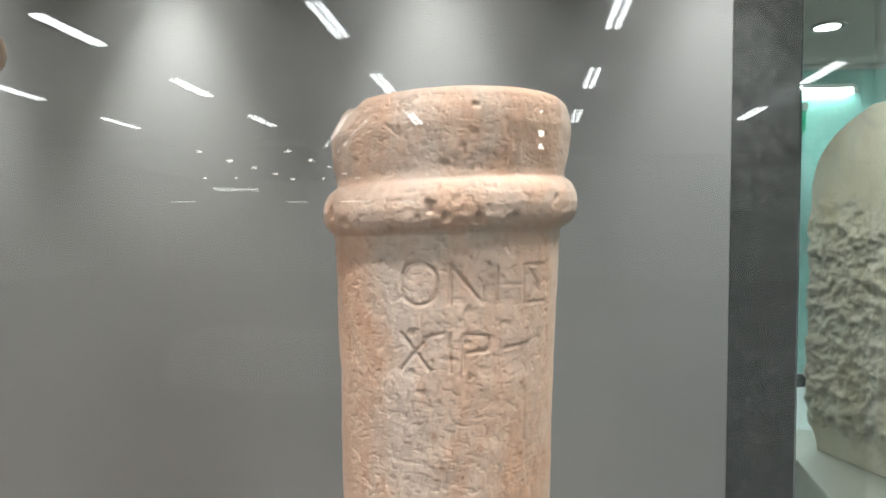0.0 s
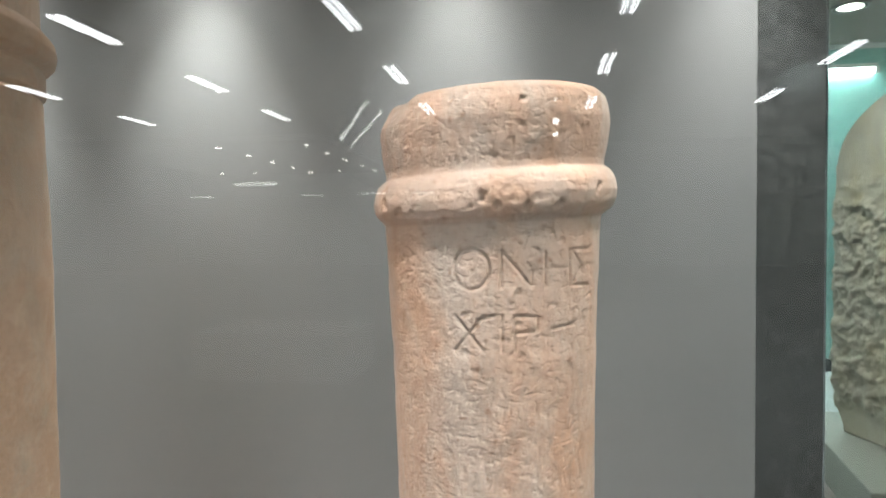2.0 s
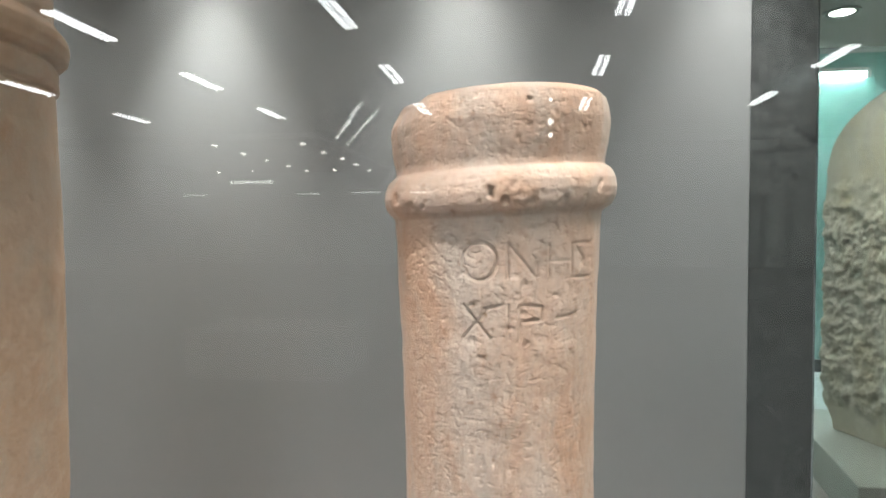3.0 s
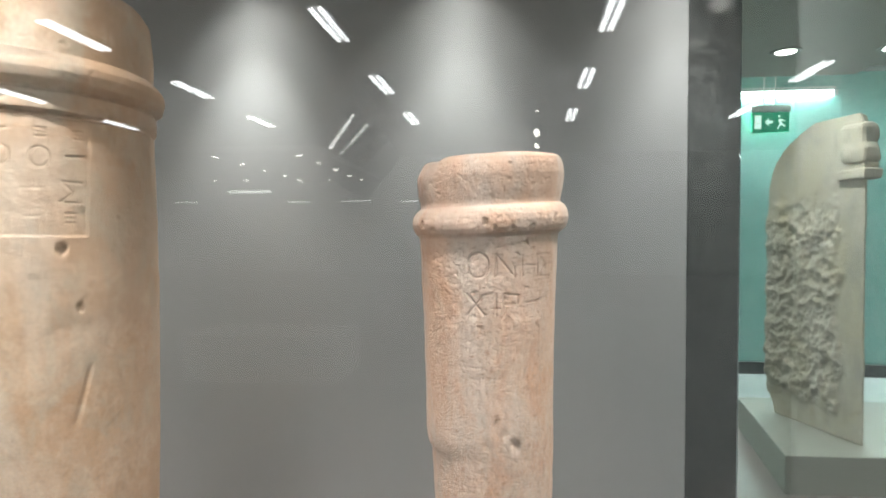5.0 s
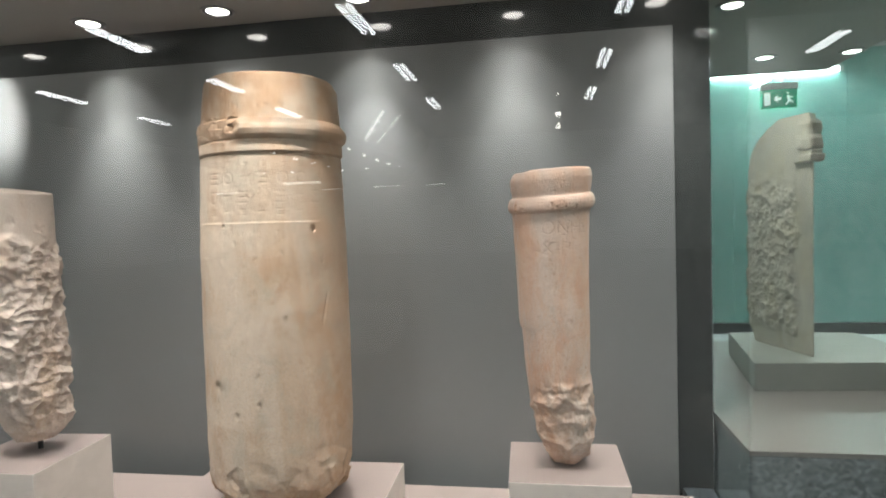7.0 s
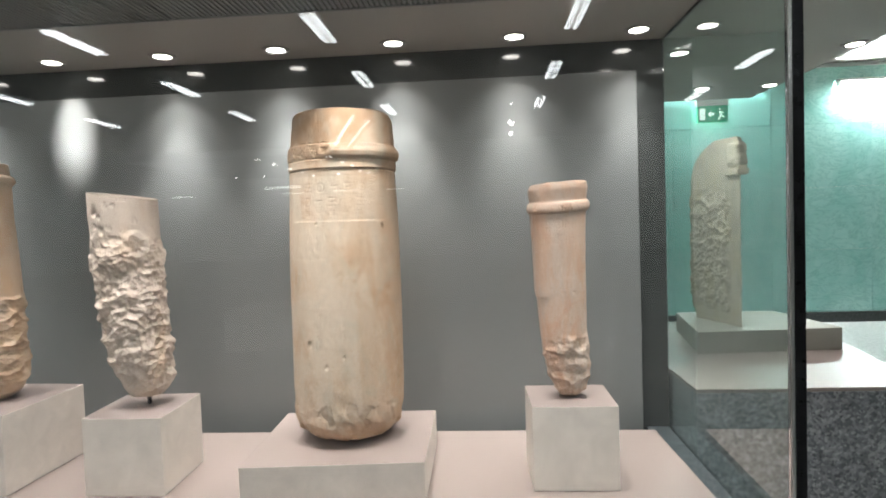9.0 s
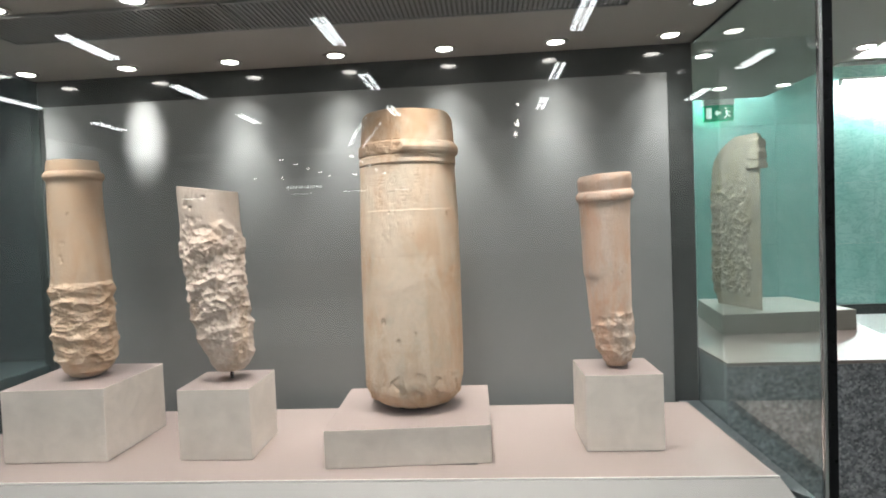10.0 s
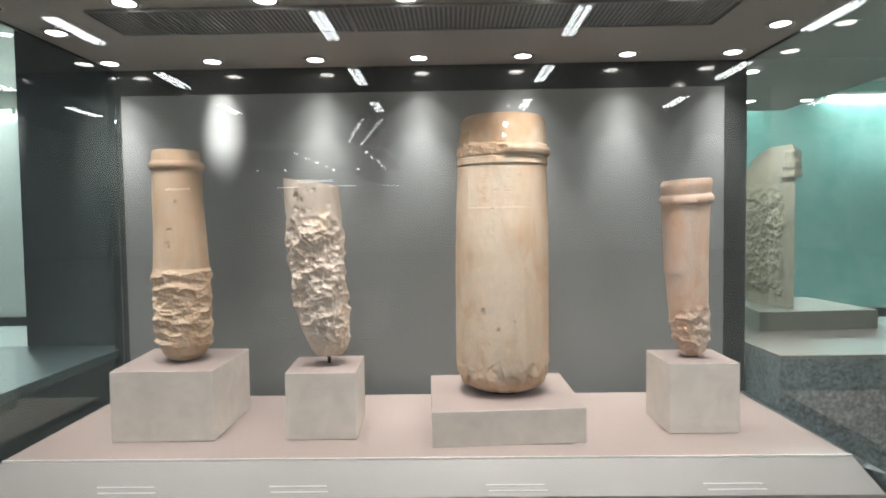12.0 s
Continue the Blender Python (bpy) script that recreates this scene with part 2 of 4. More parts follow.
def thing(name, x, y, z, label, category, group="", kind=""):
    ob = new(name)
    ob.location = (x, y, z)
    return tagged(ob, label, category, group, kind)


def box(bm, x0, x1, y0, y1, z0, z1, bevel=0.0):
    r = bmesh.ops.create_cube(bm, size=1.0, matrix=Matrix.Translation(((x0 + x1) / 2, (y0 + y1) / 2, (z0 + z1) / 2)) @ Matrix.Diagonal((x1 - x0, y1 - y0, z1 - z0, 1)))
    if bevel:
        edges = list({e for v in r["verts"] for e in v.link_edges})
        bmesh.ops.bevel(bm, geom=edges, offset=bevel, segments=2, affect="EDGES", profile=0.5)
    return bm


def block(x0, x1, y0, y1, z0, z1, bevel=0.0):
    return box(bmesh.new(), x0, x1, y0, y1, z0, z1, bevel)


def prism(points, z0, z1, bevel=0.0):
    """An upright prism over a plan polygon, anticlockwise."""
    bm = bmesh.new()
    lo = [bm.verts.new((x, y, z0)) for x, y in points]
    hi = [bm.verts.new((x, y, z1)) for x, y in points]
    n = len(points)
    bm.faces.new(lo[::-1]), bm.faces.new(hi)
    for i in range(n):
        bm.faces.new((lo[i], lo[(i + 1) % n], hi[(i + 1) % n], hi[i]))
    if bevel:
        bmesh.ops.bevel(bm, geom=list(bm.edges), offset=bevel, segments=2, affect="EDGES", profile=0.5)
    return bm


def disc(bm, r, z0, z1, segs=28, r_top=None):
    bmesh.ops.create_cone(bm, cap_ends=True, segments=segs, radius1=r, radius2=r if r_top is None else r_top, depth=z1 - z0, matrix=Matrix.Translation((0, 0, (z0 + z1) / 2)))
    return bm


def ring(r0, r1, z0, z1, segs=32):
    bm = bmesh.new()
    loops = []
    for r, z in ((r0, z0), (r1, z0), (r1, z1), (r0, z1)):
        loops.append([bm.verts.new((r * math.cos(2 * math.pi * k / segs), r * math.sin(2 * math.pi * k / segs), z)) for k in range(segs)])
    for a in range(4):
        p, q = loops[a], loops[(a + 1) % 4]
        for k in range(segs):
            bm.faces.new((p[k], q[k], q[(k + 1) % segs], p[(k + 1) % segs]))
    bmesh.ops.recalc_face_normals(bm, faces=bm.faces)
    return bm


# ---- stone carving ----
def hash3(ix, iy, iz, seed):
    h = (ix.astype(np.int64) * 374761393 + iy.astype(np.int64) * 668265263 + iz.astype(np.int64) * 2147483647 + seed * 1274126177) & 0x7FFFFFFF
    h = ((h ^ (h >> 13)) * 1103515245) & 0x7FFFFFFF
    h = ((h ^ (h >> 15)) * 12345677) & 0x7FFFFFFF
    return (h & 0xFFFFF) / float(0xFFFFF)


def vnoise(p, seed=0):
    """Smooth value noise from -1 to 1 at an array of points."""
    i = np.floor(p).astype(np.int64)
    f = p - i
    f = f * f * f * (f * (f * 6 - 15) + 10)
    out = 0
    for dx in (0, 1):
        for dy in (0, 1):
            for dz in (0, 1):
                w = (f[:, 0] if dx else 1 - f[:, 0]) * (f[:, 1] if dy else 1 - f[:, 1]) * (f[:, 2] if dz else 1 - f[:, 2])
                out = out + w * hash3(i[:, 0] + dx, i[:, 1] + dy, i[:, 2] + dz, seed)
    return out * 2 - 1


def fbm(p, octaves=4, seed=0, gain=0.5):
    out, amp = 0, 1.0
    for k in range(octaves):
        out = out + amp * vnoise(p * 2 ** k + 13.7 * k, seed + k)
        amp *= gain
    return out


def chips(p, seed=0):
    """Broken stone: flat-faced scales with sharp steps between them, 0 to 1."""
    i = np.floor(p).astype(np.int64)
    best = np.full(len(p), 9.0)
    height = np.zeros(len(p))
    for dx in (-1, 0, 1):
        for dy in (-1, 0, 1):
            for dz in (-1, 0, 1):
                c = i + (dx, dy, dz)
                q = np.stack([hash3(c[:, 0], c[:, 1], c[:, 2], seed + k) for k in (1, 2, 3)], 1) + c
                d = p - q
                dist = np.sqrt((d * d).sum(1))
                tilt = np.stack([hash3(c[:, 0], c[:, 1], c[:, 2], seed + k) - 0.5 for k in (4, 5, 6)], 1)
                hh = hash3(c[:, 0], c[:, 1], c[:, 2], seed + 7) + 1.3 * (d * tilt).sum(1)
                near = dist < best
                best = np.where(near, dist, best)
                height = np.where(near, hh, height)
    return height


def scoops(p, seed=0):
    """Shell-shaped fractures: shallow bowls of uneven depth that meet in sharp ridges, 0 to about 1."""
    i = np.floor(p).astype(np.int64)
    best = np.full(len(p), 9.0)
    for dx in (-1, 0, 1):
        for dy in (-1, 0, 1):
            for dz in (-1, 0, 1):
                c = i + (dx, dy, dz)
                q = np.stack([hash3(c[:, 0], c[:, 1], c[:, 2], seed + k) for k in (1, 2, 3)], 1) + c
                d = p - q
                # each bowl is deeper towards its upper lip
                w = 0.45 * hash3(c[:, 0], c[:, 1], c[:, 2], seed + 4)
                best = np.minimum(best, (d * d).sum(1) + 0.35 * d[:, 2] + w)
    return best


def hewn(base, scale, seed, depth):
    """Broken and chiselled stone: large bowls, small bowls on them and sharp grit, around zero."""
    scale = np.asarray(scale, float)
    bent = 0.25 * np.stack([vnoise(base * 22, seed + k) for k in (1, 2, 3)], 1)
    big = np.clip(scoops(base * scale + bent, seed + 10), -0.2, 0.9) - 0.38
    small = np.clip(scoops(base * scale * 2.4 + bent, seed + 20), -0.2, 0.9) - 0.38
    return depth * (big + 0.4 * small) + 0.07 * depth * fbm(base * 120, 2, seed + 30)


def step(a, b, v):
    t = np.clip((v - a) / (b - a), 0, 1)
    return t * t * (3 - 2 * t)


def stroke(s, z, a, b, width):
    """Depth, 0 to 1, of a cut from a to b on the unrolled surface."""
    (ax, az), (bx, bz) = a, b
    vx, vz = bx - ax, bz - az
    t = np.clip(((s - ax) * vx + (z - az) * vz) / max(1e-9, vx * vx + vz * vz), 0, 1)
    d = np.hypot(s - ax - t * vx, z - az - t * vz)
    return 1 - step(width * 0.25, width, d)


def letter_cuts(char, s0, z0, h):
    """The strokes of one Greek capital, centred at s0, z0, of height h."""
    w = h * 0.42
    lo, hi = z0 - h / 2, z0 + h / 2
    if char == "O":
        pts = [(s0 + w * 1.05 * math.cos(k * math.pi / 8), z0 + h / 2 * math.sin(k * math.pi / 8)) for k in range(17)]
        return list(zip(pts[:-1], pts[1:]))
    table = {
        "N": [((-w, -1), (-w, 1)), ((-w, 1), (w, -1)), ((w, -1), (w, -0.1))],
        "H": [((-w, -1), (-w, 0.9)), ((w, -1), (w, 1)), ((-w, 0), (w, 0))],
        "S": [((w, 1), (-w, 1)), ((-w, 1), (w * 0.2, 0)), ((w * 0.2, 0), (-w, -1)), ((-w, -1), (w, -1))],
        "X": [((-w, -1), (w, 1)), ((-w, 1), (w, -1))],
        "I": [((0, -1), (0, 1))],
        "P": [((-w, -1), (-w, 1)), ((-w, 1), (w * 0.6, 0.9)), ((w * 0.6, 0.9), (w * 0.6, 0.1)), ((w * 0.6, 0.1), (-w, 0))],
        "-": [((-w, 0.2), (w, 0.35))],
        "=": [((-w, 0.9), (w, 0.9)), ((-w * 0.7, 0), (w * 0.7, 0)), ((-w, -0.9), (w, -0.9))],
    }
    return [((s0 + a, z0 + b * h / 2), (s0 + c, z0 + d * h / 2)) for (a, b), (c, d) in table[char]]


def spans(stations, z):
    """Centre offsets and radius at heights z, eased between the stations (z, cx, cy, r)."""
    st = np.array(stations)
    return [np.interp(z, st[:, 0], st[:, k]) for k in (1, 2, 3)]


def carve(name, stations, segs, heights, material, shape, parent=None, top_cut=None, tilt=0.0, sag=0.0):
    """A closed, lathe-like stone: rings at the given heights, pushed in and out by shape(s, z, unit, base)."""
    z = np.asarray(heights, float)
    cx, cy, r = spans(stations, z)
    ang = np.linspace(0, 2 * np.pi, segs, endpoint=False)
    A, Z = np.meshgrid(ang, z)
    R = np.repeat(r[:, None], segs, 1)
    CX, CY = np.repeat(cx[:, None], segs, 1), np.repeat(cy[:, None], segs, 1)
    ux, uy = np.sin(A), -np.cos(A)
    s = (((A + np.pi) % (2 * np.pi)) - np.pi) * R
    zz = Z.copy()
    if top_cut is not None:
        zz = np.where(Z > z[0], np.minimum(Z, top_cut(ux * R, uy * R)), Z)
    base = np.stack([CX + ux * R, CY + uy * R, zz], -1).reshape(-1, 3)
    push = shape(s.ravel(), zz.ravel(), np.stack([ux.ravel(), uy.ravel()], 1), base, R.ravel())
    pts = base.copy()
    pts[:, 0] += ux.ravel() * push
    pts[:, 1] += uy.ravel() * push
    upper = step(1.5, 1.54, pts[:, 2])
    pts[:, 2] += (tilt * pts[:, 0] + sag * pts[:, 1] * (1 - 0.6 * step(1.565, 1.60, pts[:, 2]))) * upper
    n = len(z)
    idx = np.arange(n * segs).reshape(n, segs)
    a, b = idx[:-1], np.roll(idx, -1, 1)[:-1]
    c, d = np.roll(idx, -1, 1)[1:], idx[1:]
    faces = np.stack([a, b, c, d], -1).reshape(-1, 4).tolist()
    lo, hi = len(pts), len(pts) + 1
    top_z = zz[-1].mean()
    pts = np.vstack([pts, [[cx[0], cy[0], z[0]], [cx[-1], cy[-1], top_z]]])
    faces += [[lo, int(idx[0, (k + 1) % segs]), int(idx[0, k])] for k in range(segs)]
    faces += [[hi, int(idx[-1, k]), int(idx[-1, (k + 1) % segs])] for k in range(segs)]
    me = bpy.data.meshes.new(name)
    me.from_pydata(pts.tolist(), [], faces)
    me.materials.append(material)
    me.shade_smooth()
    ob = new(name, me)
    if parent is not None:
        ob.parent = parent
    return ob


def levels(*runs):
    """Heights from runs (start, end, step)."""
    out = []
    for a, b, st in runs:
        out += list(np.arange(a, b - st * 0.5, st))
    out.append(runs[-1][1])
    return out


# ---- setting: floor, walls, ceilings ----
floor = tagged(finish("floor", block(-18, 18, -28, 9, -0.2, 0.0), M_FLOOR), "grey speckled granite floor of the underground hall", "floor", kind="structure")
hall_ceiling = tagged(finish("ceiling_hall", block(-18, 18, -28, GLASS_Y + 0.1, 5.64, 5.95), M_HALLCEIL), "dark high ceiling of the hall", "ceiling", kind="structure")
back_ceiling = tagged(finish("ceiling_back", block(-18, 18, 1.35, 9, 3.5, 3.7), M_SOFFIT), "plain grey ceiling of the rear passage", "ceiling", kind="structure")
tagged(finish("wall_header", block(-18, 18, GLASS_Y + 0.1, 1.35, 3.5, 5.95), M_HALLWALL), "plain wall above the display niches", "wall", kind="structure")
tagged(finish("wall_south", block(-18, 18, -28.2, -28, 0, 5.75), M_HALLWALL), "dark far wall of the hall", "wall", kind="structure")
tagged(finish("wall_west", block(-18.2, -18, -28, 9, 0, 5.75), M_HALLWALL), "dark side wall of the hall", "wall", kind="structure")
tagged(finish("wall_east", block(18, 18.2, -28, 9, 0, 5.75), M_HALLWALL), "dark side wall of the hall", "wall", kind="structure")

# the case's soffit runs on over the second platform
tagged(finish("ceiling_case", block(CASE_L - 0.02, CASE_R + 0.006, GLASS_Y - 0.03, WALL_Y, SOFFIT_Z, 3.5), M_SOFFIT), "brown-grey soffit over the display case with recessed lights", "ceiling", kind="structure")
tagged(finish("ceiling_side", block(CASE_R + 0.012, 1.43, GLASS_Y - 0.03, 2.5, SOFFIT_Z + 0.002, 3.498), M_SOFFIT), "brown-grey soffit over the side platform", "ceiling", kind="structure")
tagged(finish("wall_back", block(CASE_L - 0.05, CASE_R, WALL_Y, 1.34, 0, 3.49), M_BLACKSTONE), "polished dark granite wall behind the display case", "wall", kind="structure")

panel = tagged(finish("back_panel", block(-2.603, 0.356, WALL_Y - 0.016, WALL_Y - 0.002, 0.54, 2.111, 0.002), M_PANEL), "large matt grey painted panel fixed to the dark wall", "panel", kind="structure")

# ---- display case ----
case = thing("display_case", -1.08, 0.5, 0, "glazed museum case with pinkish deck and black corner posts", "display case")
INV = Matrix.Translation((1.08, -0.5, 0))


def case_part(name, bm, material, label="", parent=None):
    bm.transform(INV)
    return part(name, bm, material, parent or case, label)


# deck: a slightly skewed board, a sloping rail along the front, and a base below
deck_plan = [(-2.572, 0.168), (0.392, 0.168), (0.370, 0.945), (-2.583, 0.945)]
case_part("deck", prism(deck_plan, DECK_Z - 0.03, DECK_Z, 0.002), M_DECK, "pinkish beige deck board")
bm = bmesh.new()
sl = [bm.verts.new(v) for v in ((-2.572, 0.166, DECK_Z - 0.001), (0.392, 0.166, DECK_Z - 0.001), (0.444, 0.070, 0.552), (-2.61, 0.070, 0.552),
                                (-2.572, 0.166, DECK_Z - 0.028), (0.392, 0.166, DECK_Z - 0.028), (0.444, 0.070, 0.51), (-2.61, 0.070, 0.51))]
for f in ((0, 3, 2, 1), (4, 5, 6, 7), (0, 1, 5, 4), (1, 2, 6, 5), (2, 3, 7, 6), (3, 0, 4, 7)):
    bm.faces.new([sl[k] for k in f])
rail = case_part("sloping_rail", bm, M_RAIL, "pale sloping label rail in front of the deck")
case_part("base", block(CASE_L + 0.03, CASE_R - 0.03, 0.074, WALL_Y - 0.02, 0.0, 0.505, 0.003), M_SPECKLE, "speckled granite base")
case_part("side_ledge", prism([(0.395, 0.175), (0.462, 0.075), (0.462, WALL_Y - 0.004), (0.370, WALL_Y - 0.004)], 0.507, DECK_Z - 0.035), M_BLUESTONE, "granite ledge beside the deck")
case_part("side_ledge", prism([(-2.577, 0.175), (-2.589, WALL_Y - 0.004), (-2.632, WALL_Y - 0.004), (-2.632, 0.075)], 0.507, DECK_Z - 0.035), M_BLUESTONE, "granite ledge beside the deck")
# the bright highlight along the rail's top edge, added as a pale strip
case_part("edge_highlight", block(-2.572, 0.392, 0.1625, 0.1675, 0.643, 0.6505, 0.001), M_EDGE_HIGHLIGHT, "thin pale strip drawn for the highlight along the deck edge")
# pale label strips, laid on the rail in pairs
for x0 in (-2.10, -1.51, -0.775, -0.045):
    for k in range(2):
        bm = bmesh.new()
        box(bm, -0.098, 0.098, -0.0022, 0.0022, 0.0, 0.0012)
        bm.transform(Matrix.Translation((x0 + 0.01 * k, 0.098 - 0.014 * k, 0.5802 - 0.0138 * k)) @ Matrix.Rotation(math.atan2(0.095, 0.096), 4, "X"))
        case_part("label_strip", bm, M_LABEL, "pale label strip", )

front = case_part("front_pane", block(CASE_L + 0.01, CASE_R - 0.005, GLASS_Y - 0.005, GLASS_Y + 0.005, 0.52, SOFFIT_Z - 0.002), M_GLASS, "clear front glass")
side_r = case_part("side_pane", block(CASE_R - 0.005, CASE_R + 0.005, GLASS_Y + 0.008, WALL_Y - 0.002, 0.56, SOFFIT_Z - 0.002), M_GLASS_SIDE, "green-tinted side glass")
side_l = case_part("side_pane", block(CASE_L - 0.005, CASE_L + 0.005, GLASS_Y + 0.008, WALL_Y - 0.002, 0.56, SOFFIT_Z - 0.002), M_GLASS_SIDE, "green-tinted side glass")
for pane in (front, side_r, side_l):
    pane.visible_shadow = False
for x in (CASE_R, CASE_L):
    s = 1 if x > 0 else -1
    case_part("corner_post", block(min(x + 0.006 * s, x + 0.032 * s), max(x + 0.006 * s, x + 0.032 * s), GLASS_Y - 0.014, GLASS_Y + 0.014, 0.0, SOFFIT_Z - 0.001, 0.002), M_BLACK, "slim black metal corner post")
    case_part("glass_channel", block(x - 0.008, x + 0.008, GLASS_Y + 0.02, WALL_Y - 0.004, SOFFIT_Z - 0.012, SOFFIT_Z - 0.003), M_BLACK, "dark glazing channel")
case_part("corner_post", block(CASE_R - 0.004, CASE_R + 0.0055, GLASS_Y - 0.012, GLASS_Y + 0.0065, 0.56, SOFFIT_Z - 0.004, 0.001), M_STEEL, "bright steel edge strip")

# ---- ceiling grille over the case ----
grille = thing("ceiling_grille", -1.106, 0.387, SOFFIT_Z, "slatted grey metal air grille set in the soffit", "ceiling grille")
for x0, x1 in ((-1.167, -0.243), (-0.235, 1.167)):
    part("backing", block(x0 + 0.004, x1 - 0.004, -0.124, 0.124, -0.004, -0.0015), M_RECESS, grille)
    for y0, y1 in ((-0.137, -0.125), (0.125, 0.137)):
        part("frame", block(x0, x1, y0, y1, -0.012, -0.001, 0.001), M_GRILLE, grille)
    for xa in (x0, x1 - 0.006):
        part("frame", block(xa, xa + 0.006, -0.125, 0.125, -0.012, -0.001), M_GRILLE, grille)
slat_mesh = bpy.data.meshes.new("slat")
bm = block(-0.0045, 0.0045, -0.124, 0.124, -0.009, -0.0042)
bm.to_mesh(slat_mesh)
bm.free()
slat_mesh.materials.append(M_GRILLE)
for k in range(128):
    x = -1.15 + 0.018 * k
    if -0.257 < x < -0.22:
        continue
    ob = new("slat", slat_mesh)
    ob.parent = grille
    ob.location = (x, 0, 0)


# ---- recessed downlights ----
def downlight(x, y, z, label="round recessed downlight glowing white in the soffit"):
    d = thing("downlight", x, y, z, label, "downlight", "downlights in the soffit")
    part("trim_ring", ring(0.0475, 0.0555, -0.006, -0.0005), M_TRIM, d, "pale metal trim ring")
    part("baffle", ring(0.0375, 0.047, -0.0045, -0.0006), M_BLACK, d, "dark inner baffle ring")
    bulb = disc(bmesh.new(), 0.037, -0.0035, -0.0008)
    bmesh.ops.create_uvsphere(bulb, u_segments=16, v_segments=8, radius=0.022, matrix=Matrix.Translation((0, 0, -0.0035)) @ Matrix.Diagonal((1, 1, 0.3, 1)))
    part("lens", bulb, M_LAMP, d, "glowing lens")
    return d


first = downlight(0.336, 0.943, SOFFIT_Z)
row_x = [0.336 - 0.4856 * k for k in range(7)]
spots = [(x, 0.943) for x in row_x[1:]] + [(0.340, 0.549), (-2.53, 0.49)] + [(x, 0.19) for x in row_x]
for x, y in spots:
    copy_thing(first, pose(x, y, SOFFIT_Z))
# the fourth position is assumed: a downlight added to brighten the stele
side_spots = [(1.0, 2.136), (1.375, 2.130), (1.376, 1.333), (0.62, 1.333)]
for x, y in side_spots:
    copy_thing(first, pose(x, y, SOFFIT_Z + 0.002))

for k, x in enumerate(row_x):
    if k == 5:
        lamp_spot(x, 0.943, SOFFIT_Z - 0.012, (x - 0.004, 1.070, 2.035), 190, 40, 0.6)
    else:
        lamp_spot(x, 0.943, SOFFIT_Z - 0.012, (x, 1.01, 0.6), 27.0, 92, 1.0)
        lamp_spot(x, 0.943, SOFFIT_Z - 0.016, (x, 0.99, 0.6), (50.0, 64.0, 84.0, 84.0, 78.0, 0.0, 70.0)[k], 54, 1.0, size=0.02)
    lamp_spot(x, 0.19, SOFFIT_Z - 0.012, (x, 0.35, 0.6), 84.0 if k in (2, 3) else 58.0, 78, 1.0, size=0.02)
for x, y in ((0.340, 0.549), (-2.53, 0.49)):
    lamp_spot(x, y, SOFFIT_Z - 0.012, (x, y, 0.6), 22.0, 78, 0.7)
for (x, y), watts in zip(side_spots[:3], (16.0, 16.0, 14.0)):
    lamp_spot(x, y, SOFFIT_Z - 0.012, (x - 0.2, y - 0.15, 0.6), watts, 90, 0.8)
# beam of the added downlight, aimed at the stele
lamp_spot(*side_spots[3], SOFFIT_Z - 0.012, (0.93, 1.64, 1.4), 40.0, 66, 0.8)


# ---- plinths ----
def plinth(name, plan, z1, label):
    cx = sum(p[0] for p in plan) / 4
    cy = sum(p[1] for p in plan) / 4
    bm = prism([(x - cx, y - cy) for x, y in plan], 0.0015, z1 - DECK_Z, 0.0025)
    ob = finish(name, bm, M_PLINTH)
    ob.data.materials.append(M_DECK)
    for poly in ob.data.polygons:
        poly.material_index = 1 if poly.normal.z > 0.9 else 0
    base_line = block(min(x for x, y in plan) - cx + 0.05, max(x for x, y in plan) - cx - 0.05, min(y for x, y in plan) - cy + 0.03, max(y for x, y in plan) - cy - 0.03, 0.0, 0.0015)
    part("shadow_gap", base_line, M_BLACK, ob, "thin dark joint at the foot")
    ob.location = (cx, cy, DECK_Z)
    return tagged(ob, label, "plinth", "plinths on the deck")


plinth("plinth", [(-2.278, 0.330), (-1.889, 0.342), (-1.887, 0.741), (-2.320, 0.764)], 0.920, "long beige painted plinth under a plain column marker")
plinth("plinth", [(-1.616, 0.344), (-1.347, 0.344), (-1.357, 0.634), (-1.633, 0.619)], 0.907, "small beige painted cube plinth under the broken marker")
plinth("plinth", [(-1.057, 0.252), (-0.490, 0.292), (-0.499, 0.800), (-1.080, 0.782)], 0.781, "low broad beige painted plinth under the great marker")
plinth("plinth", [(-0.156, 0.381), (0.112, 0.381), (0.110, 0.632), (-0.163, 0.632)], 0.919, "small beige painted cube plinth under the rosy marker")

# ---- the four column markers ----
def pits(base, scale, cut, seed):
    return step(cut, cut + 0.12, vnoise(base * scale, seed) * 0.7 + vnoise(base * scale * 2.1, seed + 5) * 0.3)


def shape_a(s, z, u, base, R):
    rough = step(1.302, 1.276, z + 0.010 * vnoise(base * 40, 3))
    small = 0.0012 * fbm(base * 9, 3, 21)
    hack = hewn(base, (16, 16, 30), 40, 0.019) + 0.003 * fbm(base * 13, 2, 47) + 0.002
    fade = step(0.95, 1.01, z)
    collar = 0.0
    hole = -0.005 * (stroke(s, z, (-0.005, 1.452), (0.008, 1.453), 0.006) + stroke(s, z, (-0.012, 1.40), (-0.004, 1.401), 0.006) + stroke(s, z, (-0.006, 1.383), (0.0, 1.383), 0.006) + stroke(s, z, (0.03, 1.56), (0.032, 1.566), 0.006))
    return small + collar + hole + rough * hack * (0.45 + 0.55 * fade)


